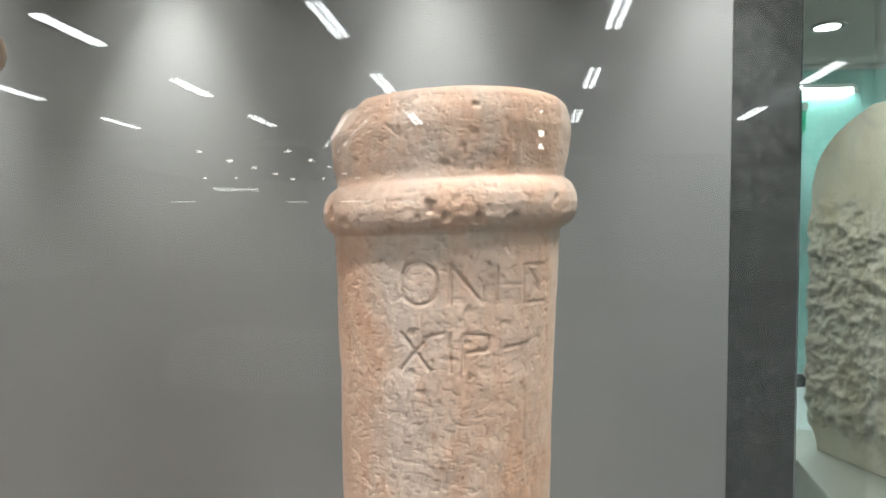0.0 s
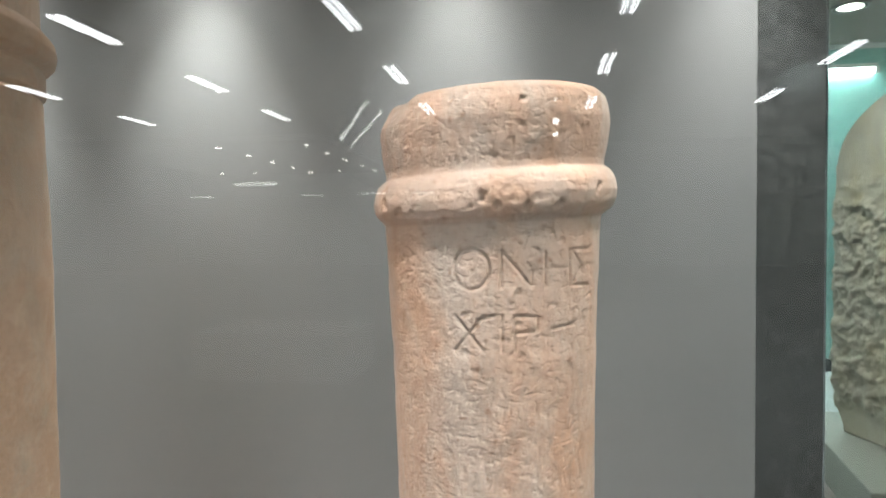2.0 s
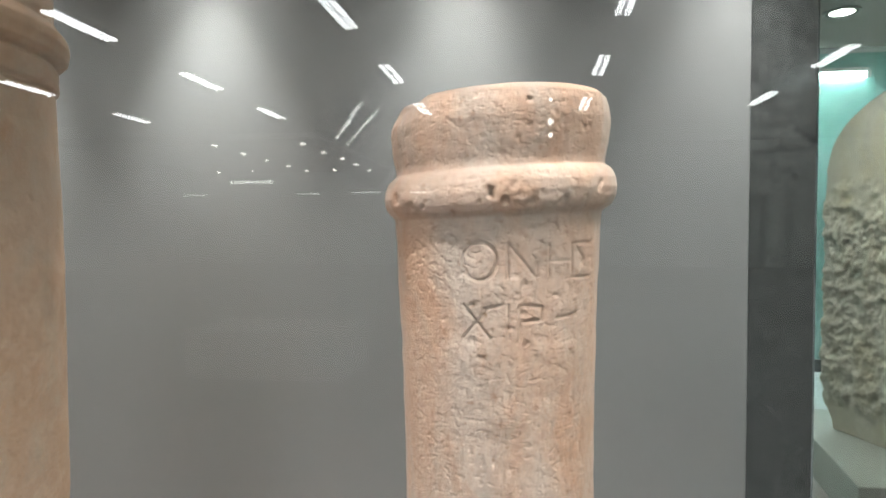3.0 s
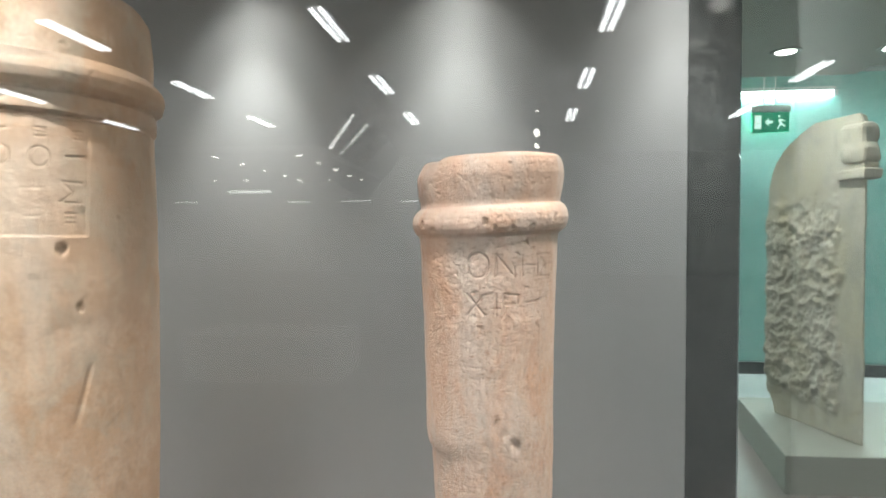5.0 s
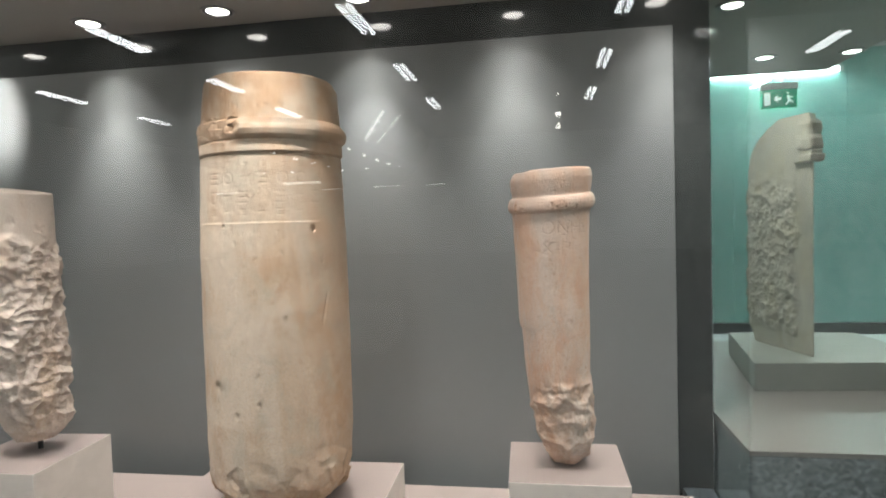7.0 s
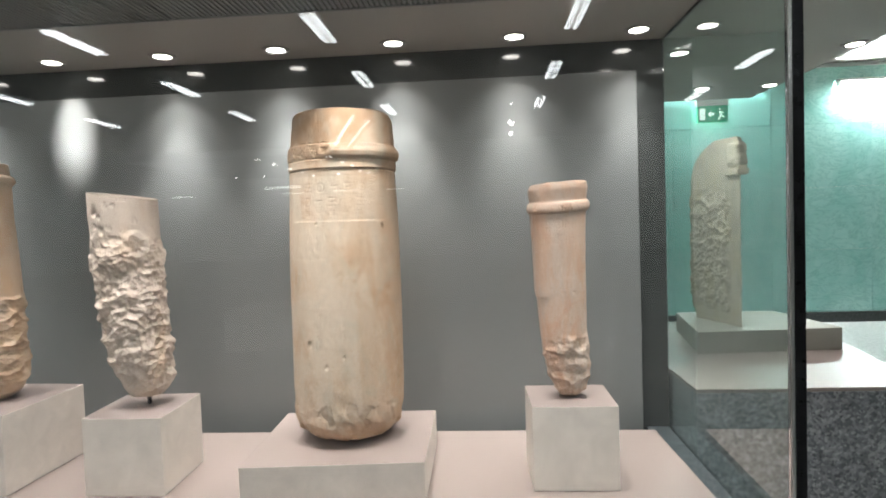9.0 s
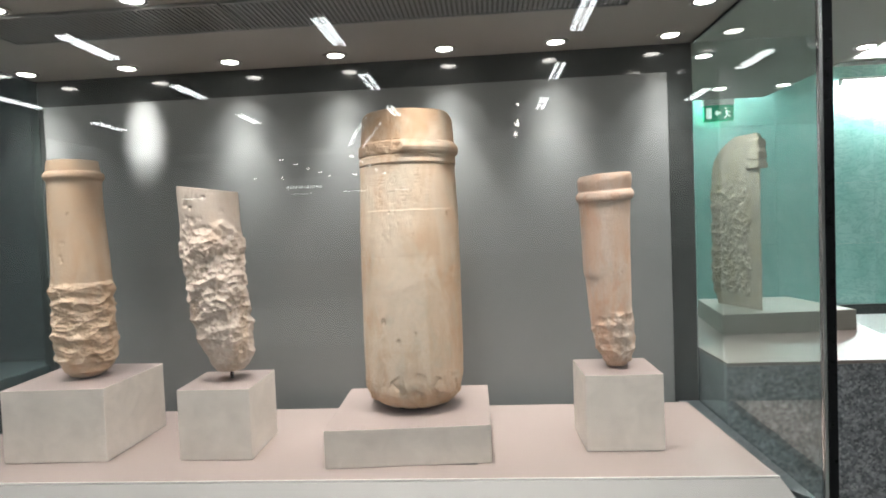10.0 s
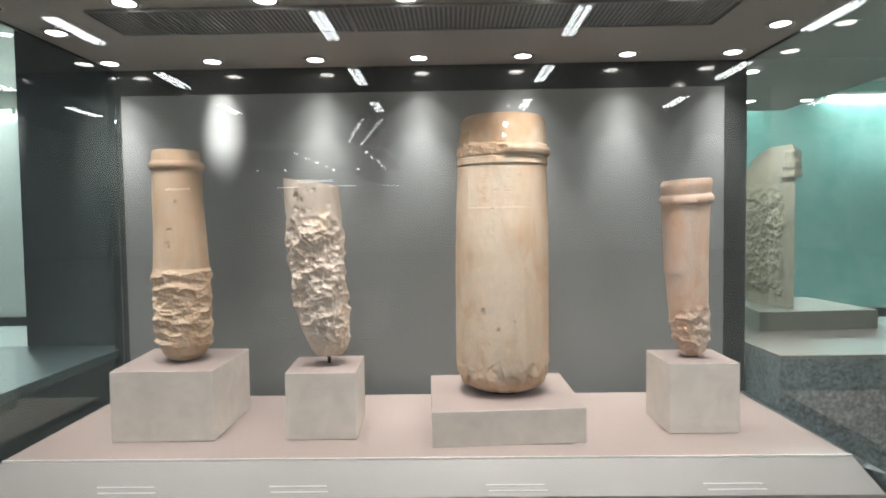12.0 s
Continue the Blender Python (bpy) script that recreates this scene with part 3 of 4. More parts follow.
marker = carve("column_marker", [(0.9215, 0.0, 0, 0.034), (0.928, 0.0, 0, 0.055), (0.950, 0.005, 0, 0.080), (1.003, 0.0, 0, 0.104), (1.10, -0.004, 0, 0.108), (1.182, -0.003, 0, 0.106), (1.288, -0.003, 0, 0.107),
                                    (1.297, -0.004, 0, 0.1055), (1.361, -0.005, 0, 0.103), (1.473, -0.006, 0, 0.099), (1.585, -0.011, 0, 0.096), (1.688, -0.011, 0, 0.0945),
                                    (1.693, -0.011, 0, 0.0965), (1.699, -0.011, 0, 0.103), (1.706, -0.011, 0, 0.1065), (1.716, -0.011, 0, 0.1065), (1.724, -0.011, 0, 0.102), (1.729, -0.012, 0, 0.0925),
                                    (1.75, -0.013, 0, 0.0915), (1.768, -0.013, 0, 0.0895), (1.773, -0.013, 0, 0.085), (1.7735, -0.013, 0, 0.06)],
               360, levels((0.9215, 1.32, 0.002), (1.32, 1.68, 0.006), (1.68, 1.7735, 0.0016)), M_A, shape_a)
marker.location = (-2.080, 0.54, 0)
tagged(marker, "slim beige marble column marker with ring and rough-hewn foot", "column marker", "ancient column markers")


def shape_b(s, z, u, base, R):
    rough = step(1.515, 1.435, z + 0.035 * vnoise(base * 24, 3))
    hack = hewn(base, (22, 22, 25), 70, 0.025) + 0.005 * fbm(base * 13, 2, 77) - 0.002
    fade = step(0.95, 1.10, z + 0.5 * s)
    gouge = np.zeros(len(s))
    for x0, z0, rr, dp in ((-0.040, 1.578, 0.016, 0.010), (-0.022, 1.560, 0.012, 0.007), (-0.046, 1.532, 0.014, 0.008), (-0.02, 1.515, 0.018, 0.007), (0.03, 1.60, 0.009, 0.005)):
        gouge = gouge - dp * (1 - step(rr * 0.2, rr, np.hypot(s - x0, z - z0) + 0.005 * vnoise(base * 70, 90)))
    cut = -0.012 * stroke(s, z, (-0.075, 1.475), (0.01, 1.385), 0.007)
    return 0.002 * fbm(base * 12, 4, 85) - 0.0022 * pits(base, 42, 0.42, 88) + gouge + cut + rough * hack * (0.3 + 0.7 * fade)


marker = carve("column_marker", [(0.940, 0.022, 0, 0.030), (0.946, 0.022, 0, 0.053), (0.978, 0.024, 0, 0.077), (1.027, 0.015, 0, 0.089), (1.115, 0.0, 0, 0.099), (1.182, -0.007, 0, 0.103), (1.292, -0.017, 0, 0.107),
                                    (1.401, -0.023, 0, 0.108), (1.51, -0.029, 0, 0.108), (1.622, -0.033, 0, 0.109), (1.655, -0.034, 0, 0.109), (1.6555, -0.034, 0, 0.085), (1.656, -0.034, 0, 0.03)],
               360, levels((0.940, 1.52, 0.002), (1.52, 1.60, 0.005), (1.60, 1.656, 0.002)), M_B, shape_b, top_cut=lambda x, y: 1.636 - 0.15 * x + 0.02 * y)
marker.location = (-1.500, 0.50, 0)
tagged(marker, "broken pale marble column stump with hacked surface on a pin", "column marker", "ancient column markers")
pin = finish("mounting_pin", disc(bmesh.new(), 0.007, 0.0, 0.042, 16), M_BLACK)
pin.location = (-1.480, 0.51, 0.907)
tagged(pin, "short dark metal pin carrying the broken marker", "mounting pin")

C_CUTS = []
for row, z0, h in (("==-=-==", 1.662, 0.012), ("=O-=OO-", 1.629, 0.027), ("O-=V=-S", 1.583, 0.028), ("=-=-=-=", 1.547, 0.014)):
    for k, ch in enumerate(row):
        if ch == "V":
            C_CUTS += [((0.012, z0 + 0.005), (0.022, z0 - 0.005)), ((0.022, z0 - 0.005), (0.032, z0 + 0.005))]
        else:
            C_CUTS += letter_cuts(ch, -0.085 + 0.045 * k + (0.006 if z0 > 1.6 else 0), z0, h)


def shape_c(s, z, u, base, R):
    d = 0.0011 * fbm(base * 6, 3, 91) + 0.0006 * fbm(base * 40, 2, 95)
    # the ring is broken away on one side
    lost = step(0.01, -0.02, s + 0.012 * vnoise(base * 45, 97)) * step(1.712, 1.720, z) * step(1.780, 1.772, z) * step(-0.5, -0.3, s)
    d = d - lost * (np.maximum(R - 0.181, 0) * 0.8 - 0.005 * (chips(base * 45, 98) - 0.5))
    d = d - 0.0045 * step(1.6925, 1.6895, z) * step(1.6835, 1.6865, z) + 0.004 * step(1.6895, 1.6925, z) * step(1.722, 1.716, z)
    # sunk inscription field with a raised lower and side edge
    field = step(-0.16, -0.15, s) * step(0.209, 0.205, s) * step(1.521, 1.524, z) * step(1.688, 1.680, z)
    d = d - 0.0018 * field
    near = (np.abs(s) < 0.22) & (z > 1.52) & (z < 1.68)
    cut = np.zeros(len(s))
    if near.any():
        acc = np.zeros(near.sum())
        for a, b in C_CUTS:
            acc = np.maximum(acc, stroke(s[near], z[near], a, b, 0.0019))
        cut[near] = acc
    d = d - 0.0017 * cut * (0.6 + 0.4 * vnoise(base * 25, 99))
    for x0, z0, rr, dp in ((0.175, 1.505, 0.009, 0.006), (-0.05, 1.515, 0.005, 0.005), (0.20, 1.425, 0.006, 0.006), (-0.09, 1.126, 0.011, 0.007), (0.03, 1.085, 0.006, 0.006), (0.10, 1.29, 0.004, 0.004), (-0.03, 1.055, 0.009, 0.004)):
        d = d - dp * (1 - step(rr * 0.3, rr, np.hypot(s - x0, (z - z0) * 0.8)))
    d = d - 0.006 * stroke(s, z, (0.215, 1.34), (0.197, 1.27), 0.005) * 0.35
    d = d - (1 - 0.9 * field) * (0.0010 * pits(base, 60, 0.56, 115) + 0.0005 * pits(base, 105, 0.5, 118) + 0.0008 * np.abs(fbm(base * 14, 3, 121)))
    low = step(0.96, 0.86, z)
    d = d + low * (0.013 * (chips(base * 20, 110) - 0.62) + 0.004 * fbm(base * 30, 3, 112))
    d = d - 0.016 * (1 - step(0.01, 0.035, np.hypot(s - 0.03, z - 0.845)))
    d = d - 0.006 * step(1.872, 1.89, z + 0.02 * vnoise(base * 9, 120))
    return d


marker = carve("column_marker", [(0.794, 0.0, 0, 0.105), (0.798, 0, 0, 0.131), (0.812, 0, 0, 0.154), (0.834, 0, 0, 0.170), (0.860, 0, 0, 0.181), (0.900, 0, 0, 0.187), (0.98, 0, 0, 0.190), (1.242, 0.001, 0, 0.1895), (1.457, 0.002, 0, 0.187),
                                    (1.671, 0.004, 0, 0.180), (1.722, 0.006, 0, 0.1775), (1.7255, 0.006, 0, 0.184), (1.731, 0.006, 0, 0.1915), (1.744, 0.006, 0, 0.1945), (1.755, 0.006, 0, 0.193), (1.764, 0.006, 0, 0.186),
                                    (1.771, 0.007, 0, 0.1765), (1.81, 0.008, 0, 0.1745), (1.862, 0.009, 0, 0.170), (1.878, 0.009, 0, 0.167), (1.884, 0.009, 0, 0.161), (1.8855, 0.009, 0, 0.13)],
               560, levels((0.794, 0.98, 0.004), (0.98, 1.50, 0.004), (1.50, 1.79, 0.0016), (1.79, 1.8855, 0.003)), M_C, shape_c)
marker.location = (-0.775, 0.560, 0)
tagged(marker, "great honey-coloured marble column marker with chipped ring and inscription", "column marker", "ancient column markers")
foot = finish("mounting_block", disc(bmesh.new(), 0.085, 0.0, 0.016, 40), M_BLACK)
foot.location = (-0.775, 0.555, 0.7815)
tagged(foot, "flat dark disc mount under the great marker", "mount")

D_CUTS = []
for row, z0, h in (((("O", -0.008), ("N", 0.025), ("H", 0.058), ("S", 0.083)), 1.489, 0.027), ((("X", -0.010), ("I", 0.014), ("P", 0.034), ("-", 0.064)), 1.442, 0.026)):
    for ch, s0 in row:
        D_CUTS += letter_cuts(ch, s0, z0, h * (1.1 if ch == "O" else 1.0))
D_CUTS += [((-0.004, 1.452), (0.008, 1.455)), ((0.045, 1.520), (0.053, 1.518)), ((0.053, 1.518), (0.056, 1.512)), ((0.040, 1.503), (0.042, 1.502))]


def shape_d(s, z, u, base, R):
    d = 0.0012 * fbm(base * 9, 3, 131) + 0.0005 * fbm(base * 60, 3, 135)
    d = d - 0.0008 * pits(base * (1, 1, 1.3), 130, 0.46, 141) * step(0.06, 0.0, np.abs(s - 0.04) - 0.05)
    near = (np.abs(s - 0.04) < 0.08) & (z > 1.41) & (z < 1.525)
    cut = np.zeros(len(s))
    if near.any():
        acc = np.zeros(near.sum())
        for a, b in D_CUTS:
            acc = np.maximum(acc, stroke(s[near], z[near], a, b, 0.0015))
        cut[near] = acc
    d = d - 0.0019 * cut * (0.7 + 0.3 * vnoise(base * 60, 143))
    # battered ring and rim
    ringz = step(1.530, 1.538, z) * step(1.566, 1.558, z)
    d = d + ringz * (0.0012 * fbm(base * 26, 3, 150) - 0.003 * pits(base, 95, 0.5, 155))
    rim = step(1.604, 1.618, z)
    d = d - rim * (0.0015 * np.abs(fbm(base * 20, 3, 160)) + 0.004 * step(-0.055, -0.075, s))
    d = d - 0.0012 * pits(base, 110, 0.56, 165) * step(1.57, 1.58, z)
    for x0, z0, rr, dp in ((0.036, 1.272, 0.008, 0.006), (0.012, 1.300, 0.006, 0.005), (0.022, 1.285, 0.006, 0.004), (0.0, 1.27, 0.007, 0.003)):
        d = d - 0.6 * dp * (1 - step(rr * 0.2, rr, np.hypot(s - x0, z - z0) + 0.003 * vnoise(base * 120, 144)))
    # the lower part is hacked, with a step on one flank
    d = d - 0.004 * step(1.254, 1.246, z) * step(-0.03, -0.07, s)
    hacked = step(1.145, 1.115, z + 0.35 * np.clip(0.02 - s, 0, 0.2) + 0.015 * vnoise(base * 30, 171))
    d = d + hacked * (hewn(base, (24, 24, 32), 180, 0.014) - 0.001)
    return d


marker = carve("column_marker", [(0.9205, 0.022, 0, 0.016), (0.926, 0.024, 0, 0.034), (0.942, 0.026, 0, 0.049), (0.990, 0.020, 0, 0.067), (1.060, 0.013, 0, 0.0755), (1.139, 0.006, 0, 0.0785), (1.249, 0.003, 0, 0.082),
                                    (1.272, 0.001, 0, 0.084), (1.354, -0.001, 0, 0.0855), (1.44, -0.002, 0, 0.088), (1.516, -0.002, 0, 0.0905), (1.5265, -0.002, 0, 0.0910),
                                    (1.529, -0.001, 0, 0.0940), (1.532, 0.0, 0, 0.0978), (1.538, 0.0, 0, 0.1010), (1.546, 0.0, 0, 0.1022), (1.554, 0.0, 0, 0.1008), (1.560, 0.0, 0, 0.0980), (1.5635, 0.0, 0, 0.0945), (1.565, 0.0, 0, 0.0916),
                                    (1.570, 0.0, 0, 0.0914), (1.583, 0, 0, 0.0942), (1.600, 0, 0, 0.0965), (1.613, 0, 0, 0.0960), (1.620, 0, 0, 0.0938), (1.625, 0, 0, 0.0890), (1.6265, 0, 0, 0.07)],
               620, levels((0.9205, 1.13, 0.003), (1.13, 1.41, 0.005), (1.41, 1.526, 0.0011), (1.526, 1.6265, 0.0014)), M_D, shape_d, tilt=0.055, sag=0.05, top_cut=lambda x, y: 1.6265 - 0.0035 * step(-0.054, -0.068, x + 0.1 * y) - 0.003 * np.abs(vnoise(np.stack([x * 45, y * 45, 0 * x], -1).reshape(-1, 3), 7).reshape(x.shape)))
marker.location = (-0.045, 0.510, 0)
tagged(marker, "slender rosy marble column marker with ring and Greek letters", "column marker", "ancient column markers")

# ---- side platform with the carved slab ----
platform = thing("display_platform", 1.0, 1.7, 0, "speckled granite platform with a pinkish top", "platform")
P_INV = Matrix.Translation((-1.0, -1.7, 0))
plan = [(0.49, 0.79), (1.30, 0.79), (1.56, 1.95), (1.56, 2.3), (0.49, 2.3)]
bm = prism(plan, 0.0, 0.836)
bm.transform(P_INV)
part("base", bm, M_SPECKLE, platform, "speckled grey granite base")
bm = prism(plan, 0.837, 0.852, 0.002)
bm.transform(P_INV)
part("top", bm, M_DECK, platform, "pinkish beige top board")
slab_base = tagged(finish("slab_plinth", prism([(0.697, 1.378), (1.368, 1.425), (1.314, 1.985), (0.787, 1.994)], 0.8524, 0.957, 0.004), M_PLATE), "broad beige plinth slab under the carved stele", "plinth")


def stele():
    """A grave slab seen from its rough back: rounded top, smooth margin along the near edge, which runs off obliquely to the face."""
    zs = np.arange(0.0, 0.922, 0.004)
    segs = 420
    ang = np.linspace(0, 2 * np.pi, segs, endpoint=False)
    A, Z = np.meshgrid(ang, zs)
    top = np.clip((Z - 0.62) / 0.30, 0, 1)
    far = 0.19 * (1 - 0.5 * np.clip((Z - 0.64) / 0.28, 0, 1) ** 4) - 0.018 * step(0.10, 0.0, Z)
    ya, yb = -0.215 + 0.03 * top ** 6, -0.215 + 2 * far
    half, mid = (yb - ya) / 2, (ya + yb) / 2
    thick = 0.034 - 0.004 * top ** 3
    # even steps round a rectangle with softened corners
    per = A / (2 * np.pi) * (2 * thick + 2 * half) * 2
    a1, a2, a3 = 2 * thick, 2 * thick + 2 * half, 4 * thick + 2 * half
    X = np.where(per < a1, -thick + per, np.where(per < a2, thick, np.where(per < a3, thick - (per - a2), -thick)))
    Y = np.where(per < a1, ya, np.where(per < a2, ya + per - a1, np.where(per < a3, yb, yb - (per - a3))))
    soft = np.clip((np.abs(X) / thick - 0.8) / 0.2, 0, 1) * np.clip((np.abs(Y - mid) / half - 0.96) / 0.04, 0, 1)
    X = X * (1 - 0.14 * soft)
    Y = mid + (Y - mid) * (1 - 0.025 * soft)
    # the near edge runs back obliquely behind the rough side
    Y = Y + (X + thick) * 1.5 * np.clip((yb - Y) / (yb - ya), 0, 1) * (1 - 0.6 * top)
    base = np.stack([X, Y, Z], -1).reshape(-1, 3)
    edge = vnoise(base * 26, 3)
    back = step(0.0, -0.02, base[:, 0]) * step(0.74, 0.60, base[:, 2] + 0.05 * edge) * step(-0.135, -0.105, base[:, 1] + 0.02 * edge) * step(0.055, 0.09, base[:, 2] + 0.02 * edge)
    push = back * (hewn(base, (28, 23, 27), 210, 0.017) + 0.006 + 0.0035 * fbm(base * 75, 3, 240)) + 0.0016 * fbm(base * 14, 3, 220) - 0.0012 * pits(base, 70, 0.5, 225)
    pts = base.copy()
    pts[:, 0] += np.where(base[:, 0] < 0, -push, push * 0.3)
    n = len(zs)
    idx = np.arange(n * segs).reshape(n, segs)
    a, b = idx[:-1], np.roll(idx, -1, 1)[:-1]
    c2, d = np.roll(idx, -1, 1)[1:], idx[1:]
    faces = np.stack([a, b, c2, d], -1).reshape(-1, 4).tolist()
    faces += [idx[0][::-1].tolist(), idx[-1].tolist()]
    me = bpy.data.meshes.new("stele_slab")
    me.from_pydata(pts.tolist(), [], faces)
    me.materials.append(M_STELE)
    me.shade_smooth()
    return me


stele_thing = thing("grave_stele", 0.906, 1.689, 0.958, "upright limestone slab with rounded top, rough back and small cornice", "stele")
slab = new("slab", stele())
slab.parent = stele_thing
stele_thing.rotation_euler = (0, 0, radians(18))
bm = bmesh.new()
box(bm, -0.052, 0.010, -0.222, -0.128, 0.735, 0.764, 0.006)
box(bm, -0.038, 0.006, -0.208, -0.134, 0.758, 0.784, 0.006)
box(bm, -0.050, 0.010, -0.216, -0.134, 0.780, 0.890, 0.014)
bmesh.ops.subdivide_edges(bm, edges=list(bm.edges), cuts=3, use_grid_fill=True)
for v in bm.verts:
    v.co += 0.006 * noise.noise_vector(v.co * 28)
    v.co.y += 0.012 * max(0.0, 1 - abs(v.co.z - 0.845) / 0.02) * (1 if v.co.y < -0.2 else 0) + 0.010 * noise.noise(v.co * 40) * (1 if v.co.y > -0.16 else 0)
part("cornice", bm, M_STELE, stele_thing, "small projecting cornice fragment", False)

# ---- rear passage: green marble wall, tube lights, exit sign ----
rear = tagged(finish("wall_north", block(-18, 18, 7.02, 7.2, 0, 3.5), M_HALLWALL), "green marble clad wall of the rear passage", "wall", kind="structure")
slab_w, slab_h = 1.3, 0.85
for i in range(-5, 8):
    for j in range(4):
        ob = finish("marble_slab", block(-slab_w / 2 + 0.0012, slab_w / 2 - 0.0012, 0, 0.02, 0.0012, (slab_h if j < 3 else 0.75) - 0.0012, 0.0008), M_GREEN, rear)
        ob.location = (i * slab_w + 0.35, 6.998, 0.14 + j * slab_h)
tagged(finish("baseboard", block(-18, 18, 6.97, 7.0, 0.0, 0.135), M_SKIRT), "dark stone skirting", "skirting", kind="structure")


def tube(x, y, z, length, label):
    t = thing("tube_light", x, y, z, label, "tube light", "tube lights on the green wall")
    part("housing", block(-length / 2, length / 2, -0.03, 0.055, 0.035, 0.075, 0.004), M_WHITE, t, "white housing")
    bm = bmesh.new()
    bmesh.ops.create_cone(bm, cap_ends=True, segments=16, radius1=0.03, radius2=0.03, depth=length - 0.06, matrix=Matrix.Rotation(math.pi / 2, 4, "Y"))
    part("tube", bm, M_COVE, t, "glowing tube", True)
    for sx in (-1, 1):
        part("end_cap", block(sx * length / 2 - 0.02, sx * length / 2 + 0.02, -0.03, 0.03, -0.03, 0.036, 0.003), M_WHITE, t, "white end cap")
    return t


wall_tube = tube(2.75, 6.944, 3.19, 1.5, "white tube light fixed along the green marble wall")
for x in (0.1, 5.2, -5.5, -8.2):
    copy_thing(wall_tube, pose(x, 6.944, 3.19))

sign = thing("exit_sign", 2.78, 6.86, 2.86, "green and white hanging emergency exit sign", "exit sign")
part("body", block(-0.20, 0.20, -0.03, 0.03, -0.11, 0.11, 0.006), M_SIGN_GREEN, sign, "green sign box")
part("housing", block(-0.21, 0.21, -0.04, 0.04, 0.112, 0.19, 0.006), M_WHITE, sign, "white lamp housing")
for x in (-0.06, 0.06):
    part("hanger", block(x - 0.006, x + 0.006, -0.006, 0.006, 0.19, 0.638), M_WHITE, sign, "thin hanger rod")
part("door_mark", block(-0.17, -0.10, -0.034, -0.0305, -0.075, 0.075), M_SIGN_WHITE, sign, "white doorway mark")
bm = bmesh.new()
for v in (((-0.065, 0), (-0.02, 0.045), (-0.02, -0.045)),):
    f0 = [bm.verts.new((x, -0.034, z)) for x, z in v[0:3]]
    f1 = [bm.verts.new((x, -0.0305, z)) for x, z in v[0:3]]
    bm.faces.new(f0), bm.faces.new(f1[::-1])
    for k in range(3):
        bm.faces.new((f0[k], f1[k], f1[(k + 1) % 3], f0[(k + 1) % 3]))
box(bm, -0.02, 0.02, -0.034, -0.0305, -0.016, 0.016)
bmesh.ops.recalc_face_normals(bm, faces=bm.faces)
part("arrow_mark", bm, M_SIGN_WHITE, sign, "white arrow")
bm = bmesh.new()
for a, b, w in (((0.09, 0.03), (0.11, -0.02), 0.028), ((0.11, -0.02), (0.07, -0.075), 0.018), ((0.11, -0.02), (0.15, -0.05), 0.018), ((0.09, 0.03), (0.15, 0.01), 0.014), ((0.085, 0.055), (0.095, 0.07), 0.026)):
    d = Vector((b[0] - a[0], 0, b[1] - a[1]))
    n = Vector((-d.z, 0, d.x)).normalized() * w / 2
    p0, p1 = Vector((a[0], -0.034, a[1])), Vector((b[0], -0.034, b[1]))
    bm.faces.new([bm.verts.new(v) for v in (p0 - n, p1 - n, p1 + n, p0 + n)])
bmesh.ops.recalc_face_normals(bm, faces=bm.faces)
part("route_mark", bm, M_SIGN_WHITE, sign, "white route mark")

# ---- beside the case: dark granite pier and ledge ----
pier = tagged(finish("granite_pier", block(-3.21, CASE_L - 0.052, 1.185, 1.9, 0, 3.49), M_BLUESTONE), "blue-grey polished granite pier beside the case", "pier", kind="structure")
ledge = thing("granite_ledge", -3.22, 0.57, 0, "dark granite bench ledge beside the display case", "ledge")
part("slab", block(-1.3, 0.55, -0.75, 0.615, 0.81, 0.852, 0.003), M_BLUESTONE, ledge, "polished granite top")
part("body", block(-1.28, 0.53, -0.72, 0.613, 0.0, 0.81), M_BLACKSTONE, ledge, "dark granite body")
tagged(finish("ceiling_left", block(-6.0, CASE_L - 0.03, GLASS_Y - 0.03, 1.168, SOFFIT_Z + 0.25, 3.49), M_SOFFIT), "grey soffit beside the case", "ceiling", kind="structure")

# ---- hall behind the visitor, seen mirrored in the glass ----
def hall_lamp(x, y, z):
    t = thing("hall_lamp", x, y, z, "long white twin tube lamp on the high hall ceiling", "ceiling lamp", "lamps on the hall ceiling")
    part("housing", block(-0.17, 0.17, -0.87, 0.87, 0.03, 0.12, 0.004), M_HALLCEIL, t, "dark lamp housing")
    for sx in (-0.085, 0.085):
        bm = block(sx - 0.05, sx + 0.05, -0.85, 0.85, -0.01, 0.029, 0.004)
        part("tube", bm, M_TUBE, t, "glowing tube")
    return t


hall_first = hall_lamp(-3.54, -10.46, 5.52)
for j in (-1, 0, 1, 2):
    for x in (-13.88, -8.71, -3.54, 1.60, 6.77, 11.94):
        if (j, x) != (0, -3.54):
            copy_thing(hall_first, pose(x, -10.46 - 4.29 * j, 5.52))

# unseen extra lamp, off the grid, added to put a streak on the steel duct
copy_thing(hall_first, pose(-1.3, -4.3, 5.52, 0, 0, 13))

raft = thing("lamp_raft", -2.7, -5.6, 2.262, "lowered ceiling raft dotted with small lights", "ceiling raft")
part("board", block(-1.35, 1.0, -1.35, 1.2, 0.0, 0.05, 0.004), M_HALLCEIL, raft)
raft_dots = [(x, 0.98 - 0.52 * k) for x in (0.01, 0.79) for k in range(5)] + [(-0.68, -1.06), (-1.09, -1.06), (0.38, -1.06)]
for x, y in raft_dots:
    bm = disc(bmesh.new(), 0.026, -0.012, -0.001, 16)
    bm.transform(Matrix.Translation((x, y, 0)))
    part("light", bm, M_DOT, raft, "small round light")
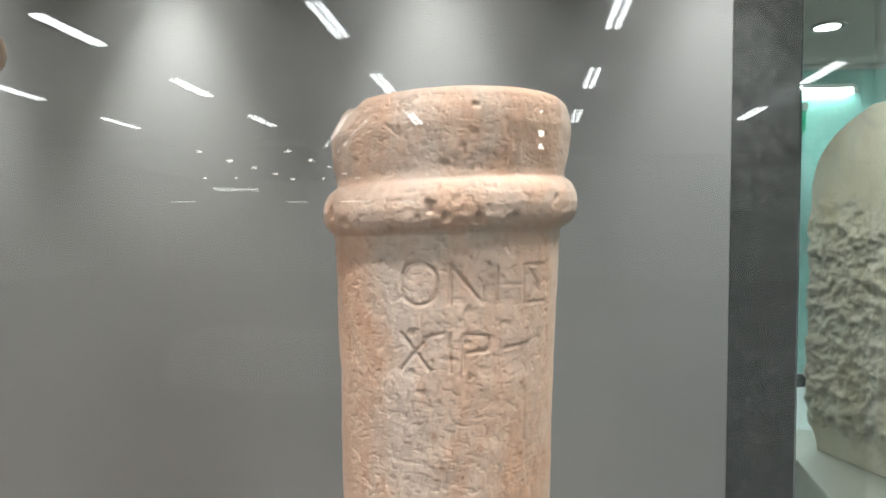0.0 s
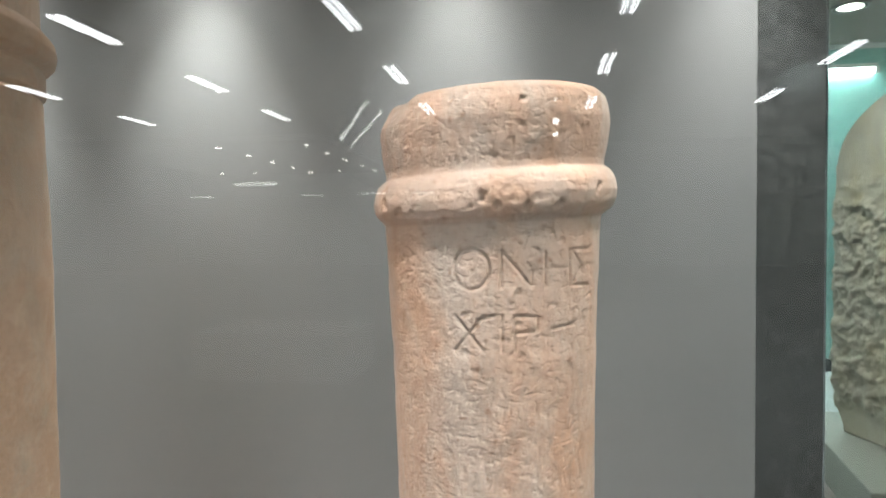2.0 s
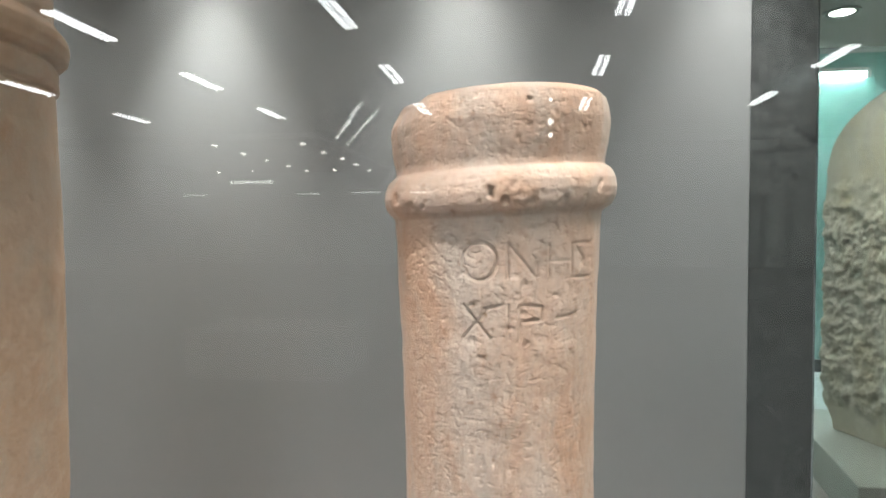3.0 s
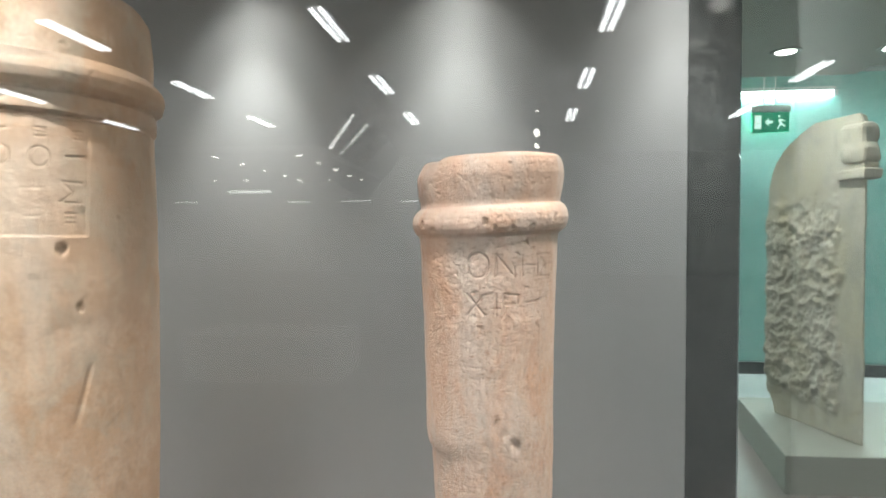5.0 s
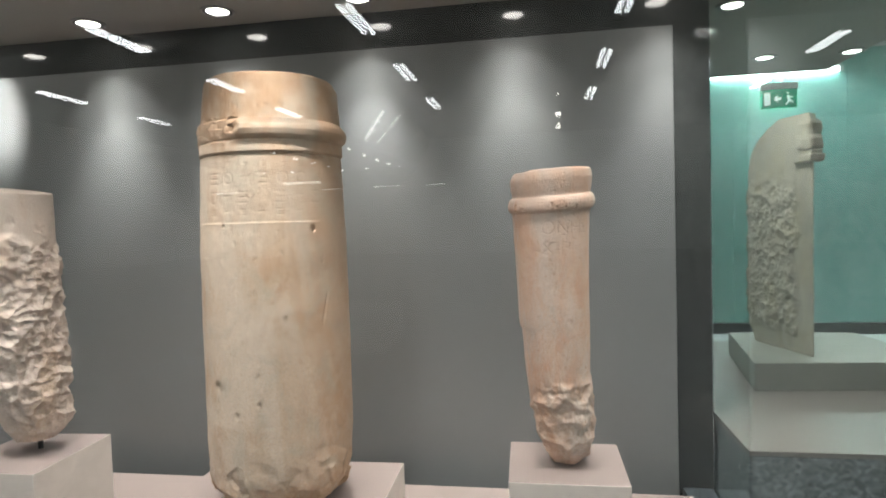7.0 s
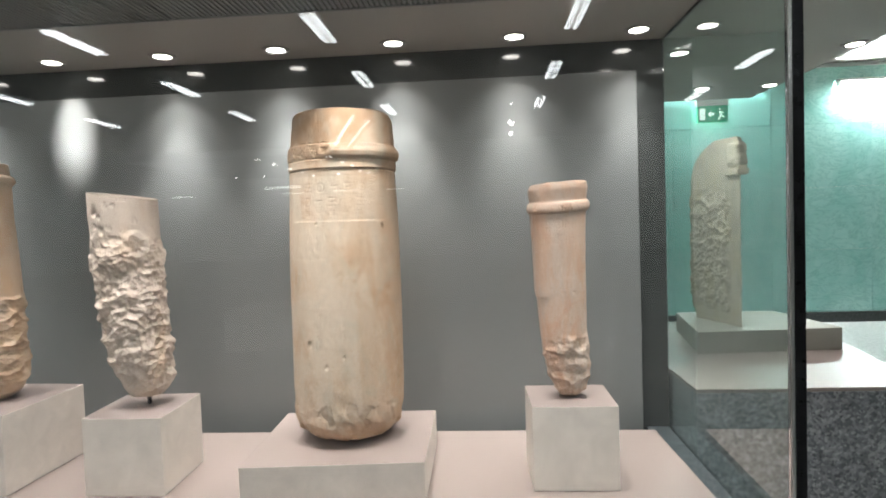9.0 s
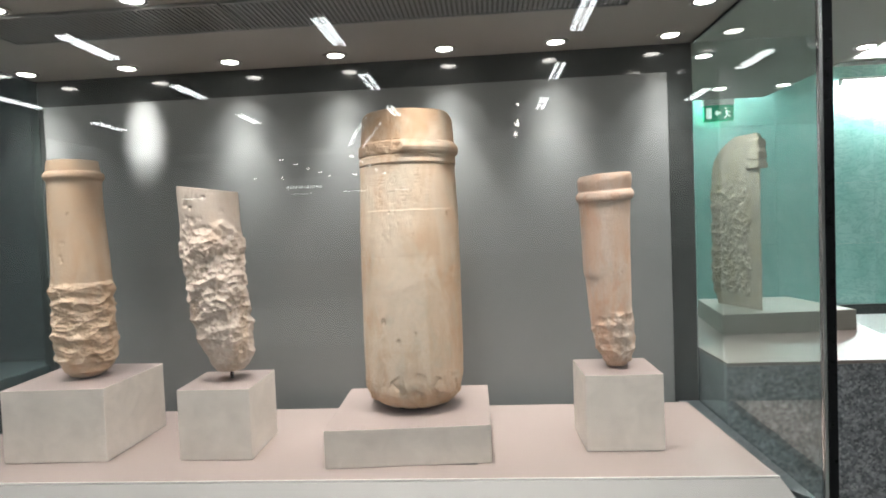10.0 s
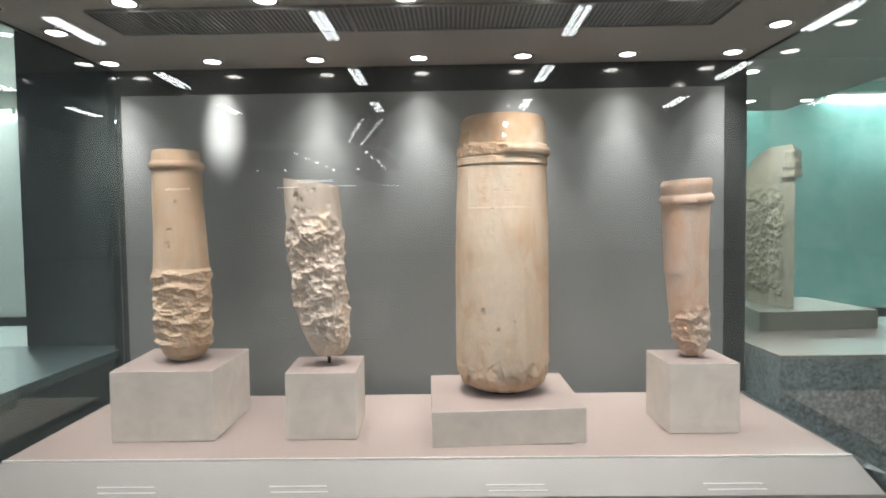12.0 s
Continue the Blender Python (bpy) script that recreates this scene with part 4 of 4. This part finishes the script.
for x in (-1.2, 0.9):
    part("hanger", block(x - 0.002, x + 0.002, -0.002, 0.002, 0.05, 3.378), M_HALLCEIL, raft, "thin hanger rod")


def strip_lamp(x, y, z, length):
    t = thing("strip_lamp", x, y, z, "thin white strip lamp hung across the far hall", "strip lamp", "strip lamps in the far hall")
    part("tube", block(-length / 2, length / 2, -0.02, 0.02, -0.03, 0.0, 0.004), M_FARSTRIP, t, "glowing strip")
    part("housing", block(-length / 2, length / 2, -0.03, 0.03, 0.001, 0.04, 0.004), M_HALLCEIL, t, "pale housing")
    for sx in (-0.35, 0.35):
        part("hanger", block(sx * length - 0.0015, sx * length + 0.0015, -0.0015, 0.0015, 0.04, (2.262 if y > -6 else 5.64) - z), M_HALLCEIL, t, "thin hanger wire")
    return t


strip_lamp(-2.6, -5.1, 2.0, 0.42)
for x, z, length in ((-7.83, 2.42, 0.6), (-5.06, 2.42, 0.55), (-3.7, 2.44, 0.67), (-2.49, 2.43, 0.42), (-4.9, 3.12, 0.28)):
    strip_lamp(x, -12.9, z, length)


def globe_lamp(x, y, z, r):
    t = thing("globe_lamp", x, y, z, "small round white lamp hung in the hall", "hanging lamp", "hanging lamps in the hall")
    bm = bmesh.new()
    bmesh.ops.create_uvsphere(bm, u_segments=20, v_segments=12, radius=r)
    part("globe", bm, M_LAMP, t, "glowing globe", True)
    part("cord", block(-0.002, 0.002, -0.002, 0.002, r * 0.95, 5.64 - z), M_HALLCEIL, t, "thin cord")
    return t


globe_lamp(0.36, -12.73, 3.86, 0.07)
globe_lamp(0.38, -13.6, 3.72, 0.06)
globe_lamp(0.33, -11.66, 4.09, 0.03)

duct = thing("steel_duct", -2.34, -7.9, 2.74, "curved brushed steel duct hanging in the hall", "duct")
bm = bmesh.new()
bmesh.ops.create_cone(bm, cap_ends=True, segments=64, radius1=0.54, radius2=0.54, depth=0.66, matrix=Matrix.Rotation(radians(25), 4, "X") @ Matrix.Rotation(radians(33), 4, "Y"))
shell = part("shell", bm, M_DUCT, duct, "brushed steel shell", True)
shell.data.set_sharp_from_angle(angle=radians(40))
for x in (-0.4, 0.4):
    part("hanger", block(x - 0.003, x + 0.003, -0.003, 0.003, 0.0, 2.90), M_HALLCEIL, duct, "thin hanger rod")
bench = tagged(finish("low_bench", block(-3.6, -1.9, -6.6, -5.6, 0.0, 0.5, 0.01), M_WHITE), "pale low bench on the hall floor", "bench")
